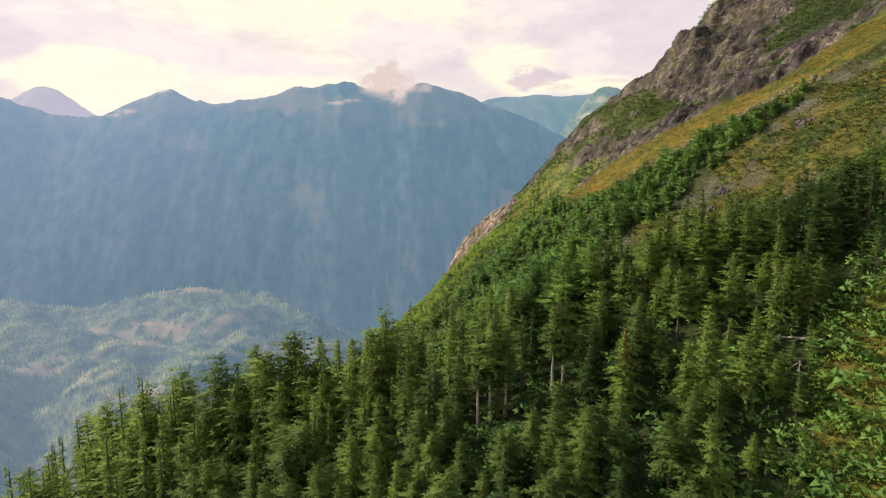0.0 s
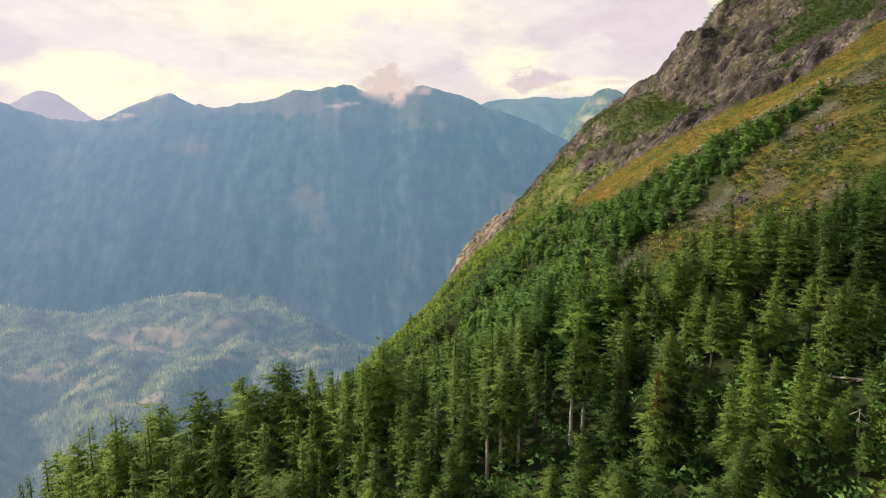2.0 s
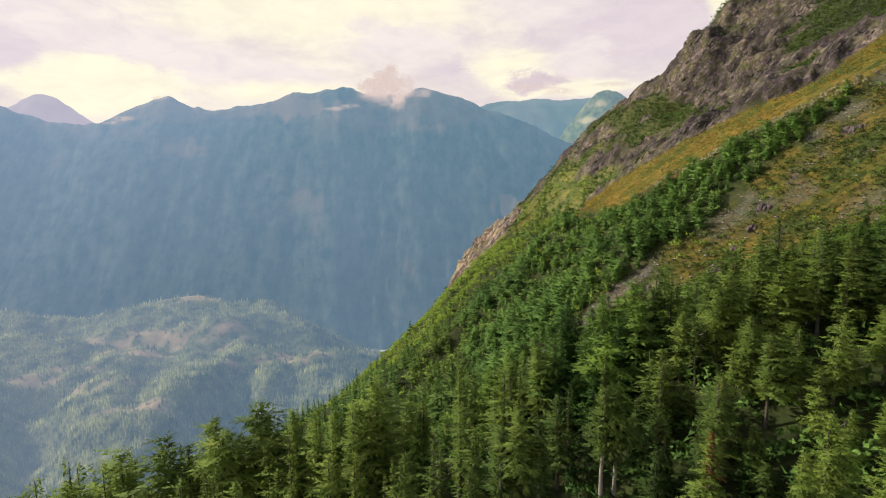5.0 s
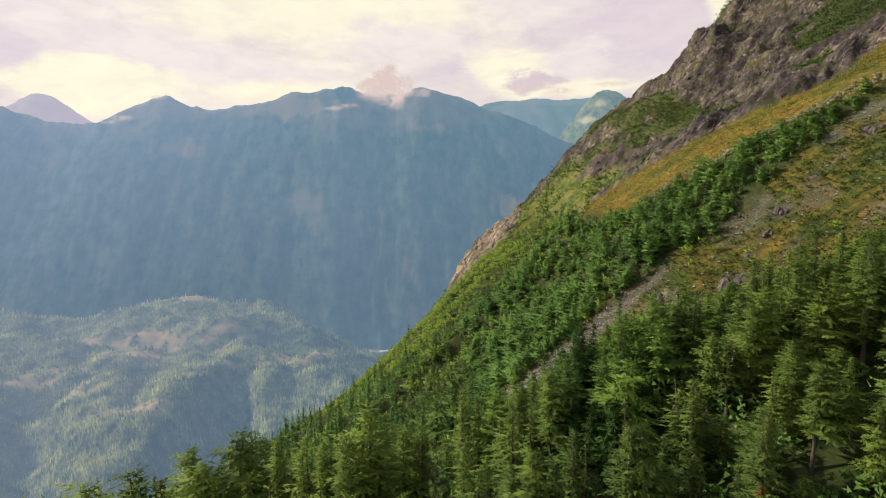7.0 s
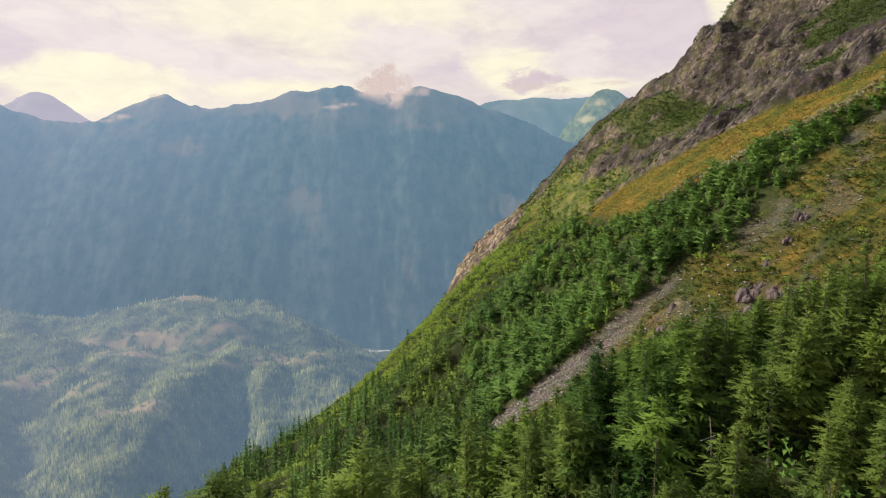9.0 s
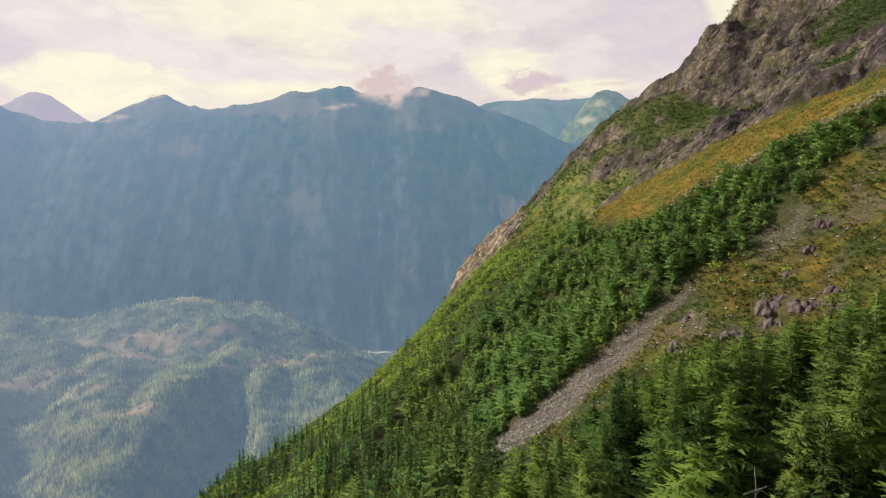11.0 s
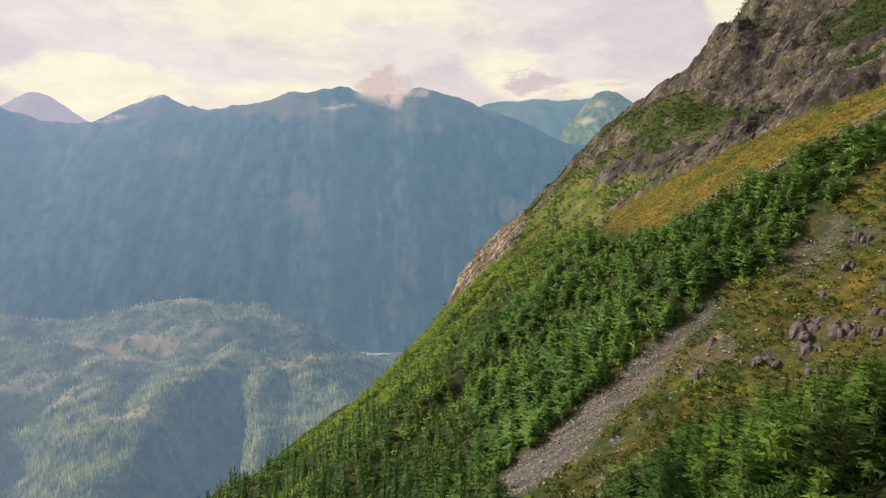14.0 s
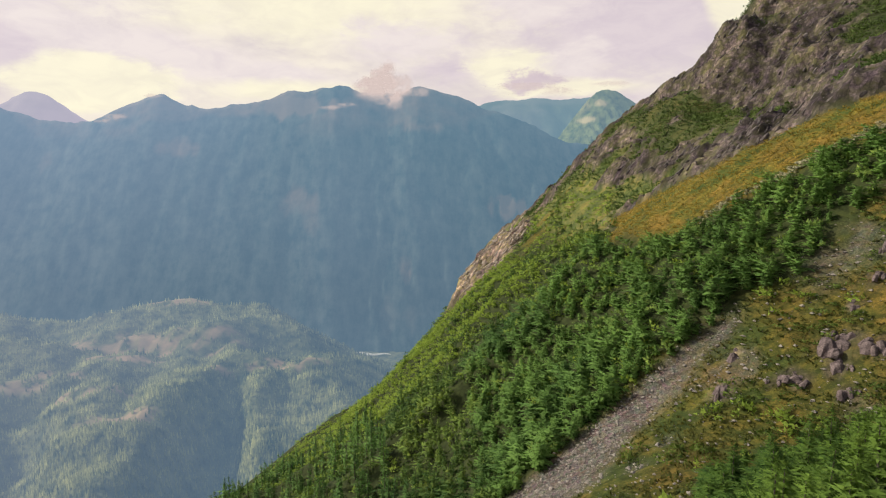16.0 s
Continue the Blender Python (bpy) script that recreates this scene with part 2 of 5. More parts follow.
    # ledge and saddle grass, its colour lightened for the sun on the crest
    leas = ramp(t, f1.outputs[0], [(0.38, (0.062, 0.092, 0.026)), (0.50, (0.115, 0.135, 0.036)), (0.62, (0.190, 0.172, 0.048))])
    leas = mixc(n, leas, mottle, 0.8, "MULTIPLY")
    bent = n("VectorMath", (0, rp.outputs[0]), (1, n("VectorMath", (0, r1.outputs["Color"]), op="SCALE", Scale=1.6).outputs[0]), op="ADD")
    joints = n("TexVoronoi", (0, bent.outputs[0]), Scale=0.42)
    joints.feature = "DISTANCE_TO_EDGE"
    fissures = n("TexVoronoi", (0, bent.outputs[0]), Scale=1.15)
    fissures.feature = "DISTANCE_TO_EDGE"
    slab = n("TexVoronoi", (0, bent.outputs[0]), Scale=0.42)
    rock = mixc(n, rock, ramp(t, joints.outputs["Distance"], [(0.0, (0.30, 0.28, 0.30)), (0.13, (1, 1, 1))]), 0.65, "MULTIPLY")
    rock = mixc(n, rock, ramp(t, fissures.outputs["Distance"], [(0.0, (0.50, 0.48, 0.50)), (0.12, (1.1, 1.1, 1.1))]), 0.4, "MULTIPLY")
    beds = n("TexNoise", (0, rp.outputs[0]), Scale=0.075, Detail=4.0, Roughness=0.55)
    rock = mixc(n, rock, ramp(t, beds.outputs[0], [(0.40, (0.46, 0.42, 0.52)), (0.50, (0.95, 0.93, 0.94)), (0.60, (1.40, 1.33, 1.25))]), 0.9, "MULTIPLY")
    rock = mixc(n, rock, ramp(t, n("SeparateColor", (0, slab.outputs["Color"])).outputs[0], [(0.1, (0.72, 0.66, 0.74)), (0.9, (1.30, 1.25, 1.18))]), 0.9, "MULTIPLY")
    # outcrop ground rock brightened towards smaller x, its sunlight painted in
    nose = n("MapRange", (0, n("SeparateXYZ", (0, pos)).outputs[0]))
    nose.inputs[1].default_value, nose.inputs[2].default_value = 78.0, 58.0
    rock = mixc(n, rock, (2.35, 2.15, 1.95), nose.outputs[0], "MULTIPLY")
    c = mixc(n, floor_c, leas, cov.outputs["Alpha"])
    c = mixc(n, c, gold, sep.outputs[1])
    c = mixc(n, c, scree, sep.outputs[2])
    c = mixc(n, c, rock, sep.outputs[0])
    edged = n("Math", (0, joints.outputs["Distance"]), (2, r1.outputs[0]), op="MULTIPLY_ADD", i1=1.4)
    h_rock = n("Math", (0, edged.outputs[0]), (1, sep.outputs[0]), op="MULTIPLY")
    h = n("Math", (0, f3.outputs[0]), (2, h_rock.outputs[0]), op="MULTIPLY_ADD", i1=0.22)
    bp = n("Bump", (2, h.outputs[0]), Strength=1.0, Distance=1.4)
    d = n("BsdfPrincipled", (0, c), ("Normal", bp.outputs[0]), Roughness=0.9, Specular_IOR_Level=0.15)
    n("OutputMaterial", (0, d.outputs[0]))
    return m


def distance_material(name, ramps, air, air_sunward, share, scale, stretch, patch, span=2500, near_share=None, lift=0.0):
    """Land kilometres off: its own colours, with blue haze painted on as emission, brighter towards the sun."""
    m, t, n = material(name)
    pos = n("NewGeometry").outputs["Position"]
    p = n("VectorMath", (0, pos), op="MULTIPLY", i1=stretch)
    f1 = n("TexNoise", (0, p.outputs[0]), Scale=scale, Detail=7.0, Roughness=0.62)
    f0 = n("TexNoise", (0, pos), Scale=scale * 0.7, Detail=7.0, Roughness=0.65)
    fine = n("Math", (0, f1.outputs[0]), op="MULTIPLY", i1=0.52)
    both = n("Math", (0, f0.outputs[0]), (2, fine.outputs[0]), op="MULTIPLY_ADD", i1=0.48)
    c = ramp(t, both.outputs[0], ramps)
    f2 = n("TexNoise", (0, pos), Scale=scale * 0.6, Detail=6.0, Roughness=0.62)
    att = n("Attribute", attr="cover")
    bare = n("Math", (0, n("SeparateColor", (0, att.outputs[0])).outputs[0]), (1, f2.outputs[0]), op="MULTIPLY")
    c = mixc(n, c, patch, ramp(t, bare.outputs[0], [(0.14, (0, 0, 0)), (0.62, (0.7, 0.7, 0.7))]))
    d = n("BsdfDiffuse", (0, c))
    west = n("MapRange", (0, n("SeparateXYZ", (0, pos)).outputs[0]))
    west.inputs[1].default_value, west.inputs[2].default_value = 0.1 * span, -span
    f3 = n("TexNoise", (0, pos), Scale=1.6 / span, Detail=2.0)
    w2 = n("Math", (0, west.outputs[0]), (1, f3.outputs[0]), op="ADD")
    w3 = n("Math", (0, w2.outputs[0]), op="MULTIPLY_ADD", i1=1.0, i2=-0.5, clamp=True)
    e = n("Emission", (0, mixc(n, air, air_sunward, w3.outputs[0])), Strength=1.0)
    # lift makes the painted haze glow more with height
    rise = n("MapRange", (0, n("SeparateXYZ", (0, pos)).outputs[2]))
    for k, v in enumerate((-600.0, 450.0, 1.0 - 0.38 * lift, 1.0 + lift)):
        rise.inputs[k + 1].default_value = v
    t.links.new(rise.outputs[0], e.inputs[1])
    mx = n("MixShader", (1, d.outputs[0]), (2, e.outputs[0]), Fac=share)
    # nearer ground takes a smaller share of the painted haze
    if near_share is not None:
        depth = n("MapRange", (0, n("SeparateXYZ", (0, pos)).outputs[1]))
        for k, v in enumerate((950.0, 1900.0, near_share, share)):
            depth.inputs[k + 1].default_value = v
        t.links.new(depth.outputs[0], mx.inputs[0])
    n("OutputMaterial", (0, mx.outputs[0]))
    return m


GROUND = ground_material()
# far land: haze emission is mixed into every one of these surfaces
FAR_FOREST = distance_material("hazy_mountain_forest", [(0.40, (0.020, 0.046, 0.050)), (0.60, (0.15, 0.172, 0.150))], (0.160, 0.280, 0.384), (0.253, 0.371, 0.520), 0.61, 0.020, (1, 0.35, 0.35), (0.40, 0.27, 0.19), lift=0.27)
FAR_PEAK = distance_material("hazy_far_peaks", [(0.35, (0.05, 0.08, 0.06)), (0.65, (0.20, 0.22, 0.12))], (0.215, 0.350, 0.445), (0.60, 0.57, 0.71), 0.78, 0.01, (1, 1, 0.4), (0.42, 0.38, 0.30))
# the spur's sunlight is put into its gold and pale green colours
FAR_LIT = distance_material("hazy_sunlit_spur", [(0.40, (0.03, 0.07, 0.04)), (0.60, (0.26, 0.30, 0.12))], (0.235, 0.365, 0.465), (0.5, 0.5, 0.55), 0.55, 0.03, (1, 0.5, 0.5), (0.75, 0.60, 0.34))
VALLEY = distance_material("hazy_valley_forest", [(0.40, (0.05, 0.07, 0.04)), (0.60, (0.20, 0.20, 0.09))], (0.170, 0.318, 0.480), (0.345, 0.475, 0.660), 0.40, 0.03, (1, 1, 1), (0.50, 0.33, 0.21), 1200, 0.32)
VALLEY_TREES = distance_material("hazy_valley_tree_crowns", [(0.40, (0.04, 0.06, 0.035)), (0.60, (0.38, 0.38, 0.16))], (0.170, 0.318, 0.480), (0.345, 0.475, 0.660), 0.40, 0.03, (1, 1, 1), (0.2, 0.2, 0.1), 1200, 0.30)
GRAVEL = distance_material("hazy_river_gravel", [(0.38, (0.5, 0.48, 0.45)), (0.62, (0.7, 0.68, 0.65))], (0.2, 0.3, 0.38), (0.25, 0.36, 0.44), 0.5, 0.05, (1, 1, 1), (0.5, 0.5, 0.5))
MIST = bpy.data.materials.new("thin_cloud")
MIST.use_nodes = True
MIST.node_tree.nodes.clear()
n = nodes_of(MIST.node_tree)
mist_d = n("BsdfDiffuse", Color=(0.85, 0.80, 0.78, 1))
# the cloud's brightness is painted as a glow, hardly lit by the sun
mist_e = n("Emission", Color=(0.74, 0.60, 0.56, 1), Strength=1.0)
mist_l = n("MixShader", (1, mist_d.outputs[0]), (2, mist_e.outputs[0]), Fac=0.96)
mist_a = n("Attribute", attr="cover")
mist_n = n("TexNoise", (0, n("NewGeometry").outputs["Position"]), Scale=0.012, Detail=5.0, Roughness=0.6)
mist_r = ramp(MIST.node_tree, mist_n.outputs[0], [(0.33, (0.05, 0.05, 0.05)), (0.50, (1, 1, 1))])
mist_f = n("Math", (0, n("SeparateColor", (0, mist_a.outputs[0])).outputs[0]), (1, mist_r), op="MULTIPLY")
mist_s = n("MixShader", (0, mist_f.outputs[0]), (1, n("BsdfTransparent").outputs[0]), (2, mist_l.outputs[0]))
n("OutputMaterial", (0, mist_s.outputs[0]))

# ---- helpers for meshes ----
RNG = np.random.default_rng(7)


def mesh_of(name, verts, faces, mats, mat_index=None, smooth=False):
    """A mesh from arrays; faces all of one size."""
    verts, faces = np.asarray(verts, np.float32), np.asarray(faces, np.int32)
    me = bpy.data.meshes.new(name)
    k = faces.shape[1]
    me.vertices.add(len(verts)); me.loops.add(faces.size); me.polygons.add(len(faces))
    me.vertices.foreach_set("co", verts.ravel())
    me.loops.foreach_set("vertex_index", faces.ravel())
    me.polygons.foreach_set("loop_start", np.arange(0, faces.size, k, dtype=np.int32))
    for m in mats if isinstance(mats, (list, tuple)) else [mats]:
        me.materials.append(m)
    if mat_index is not None:
        me.polygons.foreach_set("material_index", np.asarray(mat_index, np.int32))
    me.polygons.foreach_set("use_smooth", np.full(len(faces), smooth))
    me.update(calc_edges=True)
    return me


def lattice(ix, iy, seed):
    h = (ix.astype(np.int64) * 374761393 + iy.astype(np.int64) * 668265263 + seed * 1442695041) & 0x7FFFFFFF
    h = ((h ^ (h >> 13)) * 1274126177) & 0x7FFFFFFF
    return ((h ^ (h >> 16)) & 0xFFFF) / 65535.0


def vnoise(x, y, seed=0):
    """Smooth noise over the plan, 0 to 1."""
    ix, iy = np.floor(x), np.floor(y)
    fx, fy = x - ix, y - iy
    fx, fy = fx * fx * (3 - 2 * fx), fy * fy * (3 - 2 * fy)
    a, b = lattice(ix, iy, seed), lattice(ix + 1, iy, seed)
    c, d = lattice(ix, iy + 1, seed), lattice(ix + 1, iy + 1, seed)
    return (a * (1 - fx) + b * fx) * (1 - fy) + (c * (1 - fx) + d * fx) * fy


def fbm(x, y, octaves=4, seed=0, ridged=False):
    s, amp, tot = 0, 1.0, 0
    for o in range(octaves):
        v = vnoise(x * 2 ** o + 17.3 * o, y * 2 ** o - 9.1 * o, seed + o)
        s = s + amp * (1 - np.abs(2 * v - 1) if ridged else v)
        tot += amp
        amp *= 0.5
    return s / tot


def smooth(a, b, v):
    t = np.clip((v - a) / (b - a), 0, 1)
    return t * t * (3 - 2 * t)


def scatter(rng, x0, x1, y0, y1, step, jitter=0.62):
    gx, gy = np.meshgrid(np.arange(x0, x1, step), np.arange(y0, y1, step))
    gx = gx + step * 0.5 * (np.arange(gx.shape[0]) % 2)[:, None]
    p = np.c_[gx.ravel(), gy.ravel()]
    return p + rng.uniform(-jitter, jitter, p.shape) * step


def unit(v):
    return v / np.maximum(np.linalg.norm(v, axis=-1, keepdims=True), 1e-9)


def faced_mesh(name, v, mats, mat_index=None):
    """A mesh of loose triangles whose corners carry place and facing."""
    me = mesh_of(name, v[:, :3], np.arange(len(v)).reshape(-1, 3), mats, mat_index, True)
    facing = me.attributes.new("custom_normal", "FLOAT_VECTOR", "POINT")
    facing.data.foreach_set("vector", np.ascontiguousarray(v[:, 3:], np.float32).ravel())
    return me


# ---- the hillside: heights on a coarse plan, joined by splines ----
YN = np.array([20, 70, 105, 150, 190, 240, 330, 420, 500, 620, 800.0])
XN = np.array([-120, -50, -10, 30, 70, 120, 190, 300.0])
HEIGHTS = np.array([
    (-107, -81, -67, -53, -26, 9, 56, 129),
    (-107, -64, -47, -34, -18, 12, 56, 128),
    (-106, -55, -44, -26, -11, 12, 55, 129),
    (-112, -81, -61, -40, -32, 4, 57, 131),
    (-124, -92, -76, -47, -21, 14, 61, 133),
    (-143, -101, -77, -41, -6, 29, 66, 139),
    (-162, -118, -84, -46, -17, 23, 66, 155),
    (-197, -142, -100, -56, -12, 42, 83, 172),
    (-214, -164, -122, -64, -20, 35, 81, 184),
    (-254, -197, -154, -96, -43, -5, 61, 172),
    (-317, -240, -202, -137, -69, -45, 15, 120)], float)


def spline(nodes):
    k, h = len(nodes), np.diff(nodes)
    A, B = np.eye(k), np.zeros((k, k))
    for i in range(1, k - 1):
        A[i, i - 1:i + 2] = h[i - 1], 2 * (h[i - 1] + h[i]), h[i]
        B[i, i - 1:i + 2] = 6 / h[i - 1], -6 / h[i - 1] - 6 / h[i], 6 / h[i]
    S = np.linalg.solve(A, B)

    def weights(x):
        x = np.clip(np.asarray(x, float), nodes[0], nodes[-1])
        i = np.clip(np.searchsorted(nodes, x) - 1, 0, k - 2)
        a = (nodes[i + 1] - x) / h[i]
        b = 1 - a
        W, r = np.zeros((len(x), k)), np.arange(len(x))
        W[r, i] += a
        W[r, i + 1] += b
        return W + ((a ** 3 - a) * h[i] ** 2 / 6)[:, None] * S[i] + ((b ** 3 - b) * h[i] ** 2 / 6)[:, None] * S[i + 1]
    return weights


WX, WY = spline(XN), spline(YN)
band_low = lambda x: np.interp(x, [-120, 0, 14, 20, 27, 32, 39, 49, 56, 70, 78, 88, 102, 140, 200], [150, 173, 180.5, 182, 186.5, 188.5, 190, 192.5, 193.5, 194.5, 193, 194.5, 198.5, 207, 214])
strip_low = lambda x: np.interp(x, [50, 56, 62, 69, 76, 86, 94, 104, 111, 117, 122, 134, 146, 171, 250], [330, 252, 242, 234, 228.5, 226, 223, 221, 217.5, 214.5, 212, 209.5, 210, 214, 221])
cliff_low = lambda x: np.interp(x, [56, 66, 74, 82, 87, 92, 96, 104, 118, 125, 133, 146, 154, 197, 250], [262, 285, 318, 308, 278, 265, 260, 256, 248, 239, 235, 237, 241, 265, 272])
chute_right = lambda x: np.interp(x, [10, 26, 39, 52, 66, 80], [150, 162, 175, 183, 189, 191])
forest_edge = lambda x: np.interp(x, [-120, -20, 0, 13, 21, 33, 42, 63, 77, 105, 130, 200], [150, 132, 120, 115, 124, 142, 148, 149, 153, 154, 148, 150])


CRAGS = ((76, 173.5, 6.6), (79.5, 170, 3.6), (73, 170.5, 3.2), (70.5, 164.5, 2.2), (66, 172.5, 2.4), (82, 179, 2.2), (88, 182, 2.8), (54.6, 176, 3.2), (64.2, 173.5, 2.6), (66.8, 171, 2.6), (61, 184, 2.4), (84, 165, 3.0), (86, 169, 2.2), (94, 185, 3.0), (104, 189, 3.6), (122, 192, 4.0))


# swellings and hollows of the cliff: place, half widths, height
BUTTRESSES = ((178, 428, 24, 34, 23), (150, 372, 15, 19, -10), (170, 331, 18, 10, -5), (180, 355, 11, 12, 11), (226, 462, 22, 34, 24), (209, 453, 14, 18, 15), (161, 514, 20, 22, 5), (165, 444, 12, 17, -14))


def trough(x, y, a, b, wide):
    """1 on the line from a to b, fading sideways."""
    ax, ay, bx, by = *a, *b
    t = np.clip(((x - ax) * (bx - ax) + (y - ay) * (by - ay)) / ((bx - ax) ** 2 + (by - ay) ** 2), 0, 1)
    return np.exp(-((x - ax - t * (bx - ax)) ** 2 + (y - ay - t * (by - ay)) ** 2) / wide ** 2)


def hollow(x, y):
    """The open brushy hollow in the near forest."""
    return trough(x, y, (45, 50), (63, 71), 9.5)


def saddle(x, y):
    """The sunny meadow between the outcrop and the cliff."""
    return smooth(1.15, 0.7, np.hypot((x - 68) / 19, (y - 378) / 66) + 0.6 * (fbm(x / 16, y / 16, 3, 3) - 0.5))


def sunny_crest(x, y):
    """Yellow grass along the crest behind the outcrop, with some sunlight put into its colour."""
    return np.maximum(trough(x, y, (48, 396), (74, 424), 11), 0.9 * trough(x, y, (58, 262), (86, 300), 6)) * smooth(0.34, 0.52, fbm(x / 9, y / 9, 3, 14))


def crags(x, y):
    """The rocky places of the grass slope."""
    m = np.zeros_like(x)
    for cx, cy, r in CRAGS:
        m = np.maximum(m, smooth(0.95, 0.55, np.hypot(x - cx, (y - cy) * 1.2) / r + 1.1 * (fbm(x / 3.2, y / 3.2, 3, 12) - 0.5)))
    return m


# wooded ledges and bare walls of the cliff: place, half widths, how much more or less green
CLIFF_GREENS = ((218, 330, 26, 40, 0.12), (133, 372, 21, 42, 0.26), (126, 418, 18, 26, 0.22), (145, 430, 12, 18, -0.15), (110, 300, 16, 34, -0.25), (104, 440, 12, 50, -0.1), (150, 300, 16, 24, -0.2), (165, 350, 18, 26, -0.22),
                (168, 415, 16, 24, -0.16), (190, 330, 12, 16, 0.10), (205, 380, 16, 30, -0.02), (196, 300, 14, 14, -0.1), (190, 440, 14, 18, 0.04), (222, 350, 14, 22, 0.0), (88, 330, 10, 30, 0.1))


def covers(x, y):
    """How far each spot is cliff, golden grass, scree."""
    wob = 7 * (fbm(x / 16, y / 16, 3, 3) - 0.5)
    wob2 = 14 * (fbm(x / 22, y / 22, 3, 31) - 0.5)
    cliff = smooth(-4, 5, y - cliff_low(x) + wob2) * smooth(58, 70, x + wob + 0.05 * np.minimum(y - 330, 0))
    crop = smooth(1.25, 0.8, np.hypot((x - 30 - wob) / 34, (y - 474) / 54)) * smooth(2, 14, x + (500 - y) * 0.1 + wob)
    green = fbm(x / 26, y / 20, 4, 40) - 0.01 + 0.30 * saddle(x, y)
    for gx, gy, a, b, more in CLIFF_GREENS:
        green = green + more * smooth(1.3, 0.5, np.hypot((x - gx) / a, (y - gy) / b) + 0.06 * wob2)
    rock = np.maximum(cliff * (1 - 0.9 * smooth(0.49, 0.60, green)), crop)
    strip = smooth(-3, 3, y - strip_low(x) + wob) * smooth(3, -3, y - cliff_low(x) + wob2) * smooth(56, 66, x + wob)
    slope = smooth(-4, 6, y - forest_edge(x) + wob) * smooth(4, -4, y - band_low(x) + wob) * smooth(12, 24, x)
    gold = np.clip(np.maximum(np.maximum(strip, slope * (0.35 + 0.55 * fbm(x / 18, y / 18, 3, 88))), np.maximum(0.8 * smooth(0.3, 0.6, hollow(x, y)), np.maximum(0.14 * saddle(x, y), 0.8 * sunny_crest(x, y)))), 0, 1)
    chute = smooth(-3, 2, y - chute_right(x) + wob) * smooth(1, -3, y - band_low(x) + 0.4 * wob) * smooth(8, 14, x) * smooth(70, 61, x) * (0.35 + 0.65 * smooth(0, 9, y - chute_right(x) + 10 * (fbm(x / 5, y / 5, 3, 63) - 0.5)))
    upper = smooth(-14, -2, y - band_low(x) + wob) * smooth(5, -1, y - band_low(x) + wob) * smooth(75, 84, x) * smooth(0.36, 0.54, fbm(x / 9, y / 9, 3, 60))
    stones = slope * smooth(0.58, 0.68, fbm(x / 10, y / 7, 4, 77))
    return np.maximum(rock, 0.55 * crags(x, y)), gold, np.clip(np.maximum(np.maximum(chute, 0.55 * upper), 0.45 * stones), 0, 1)


def ground(x, y):
    """Height of the hillside at plan points."""
    x, y = np.asarray(x, float), np.asarray(y, float)
    z = ((WY(y) @ HEIGHTS) * WX(x)).sum(1)
    z += 0.8 * np.minimum(x + 120, 0) + 0.5 * np.maximum(x - 300, 0) - 0.55 * np.maximum(y - 800, 0) + 0.35 * np.minimum(y - 20, 0)
    z += 8 * smooth(1.0, 0.2, np.hypot((x - 22) / 34, (y - 470) / 60))
    for cx, cy, sx, sy, up in BUTTRESSES:
        z += up * np.exp(-((x - cx) / sx) ** 2 - ((y - cy) / sy) ** 2)
    z -= 26 * smooth(480, 560, y) * smooth(170, 215, x)
    rock, gold, scree = covers(x, y)
    z += 3.0 * (fbm(x / 40, y / 40, 4, 5) - 0.5) + 0.8 * (fbm(x / 6, y / 6, 3, 9) - 0.5)
    flank = smooth(185, 215, y) * smooth(75, 40, x) + smooth(185, 215, y) * smooth(232, 215, y) * smooth(40, 75, x) * 0.5
    z += flank * (1 - rock) * (16 * (fbm(x / 90 - y / 200, y / 34, 3, 23, True) - 0.62) + 5 * (fbm(x / 26, y / 15, 2, 24) - 0.5))
    big = smooth(210, 240, y)
    across, along = 0.7 * (y - 1.1 * x), 0.7 * (y + x)
    ribs = fbm(across / 12, along / 42, 4, 21, True)
    cracks = fbm(across / 4.5, along / 13, 3, 25, True)
    warp = z + 9 * (fbm(x / 22, y / 22, 3, 27) - 0.5) + 0.35 * across
    step = warp / 13.0 - np.floor(warp / 13.0)
    ledge = 13.0 * (smooth(0.30, 1.0, step) - step)
    z += rock * ((2.0 + 9 * big) * (ribs - 0.62) + (2.0 + 2.0 * big) * (cracks - 0.6) + 7 * big * (fbm(across / 30, along / 60, 2, 35, True) - 0.62) + big * (0.75 * ledge + 1.5) + 4.5 * big * smooth(62, 45, x))
    z += (1 - rock) * gold * 1.2 * (fbm(x / 4, y / 4, 3, 29, True) - 0.6) - 0.9 * scree
    return z


def grid_mesh(name, xs, ys, height, mat, masks=None):
    gx, gy = np.meshgrid(xs, ys)
    x, y = gx.ravel(), gy.ravel()
    v = np.c_[x, y, height(x, y)]
    i = np.arange(len(v)).reshape(gx.shape)
    f = np.c_[i[:-1, :-1].ravel(), i[:-1, 1:].ravel(), i[1:, 1:].ravel(), i[1:, :-1].ravel()]
    me = mesh_of(name, v, f, mat, smooth=True)
    if masks is not None:
        col = me.color_attributes.new("cover", "FLOAT_COLOR", "POINT")
        data = np.ones((len(v), 4), np.float32)
        for k, ch in enumerate(masks(x, y)):
            data[:, k] = ch
        col.data.foreach_set("color", data.ravel())
    return new(name, me)


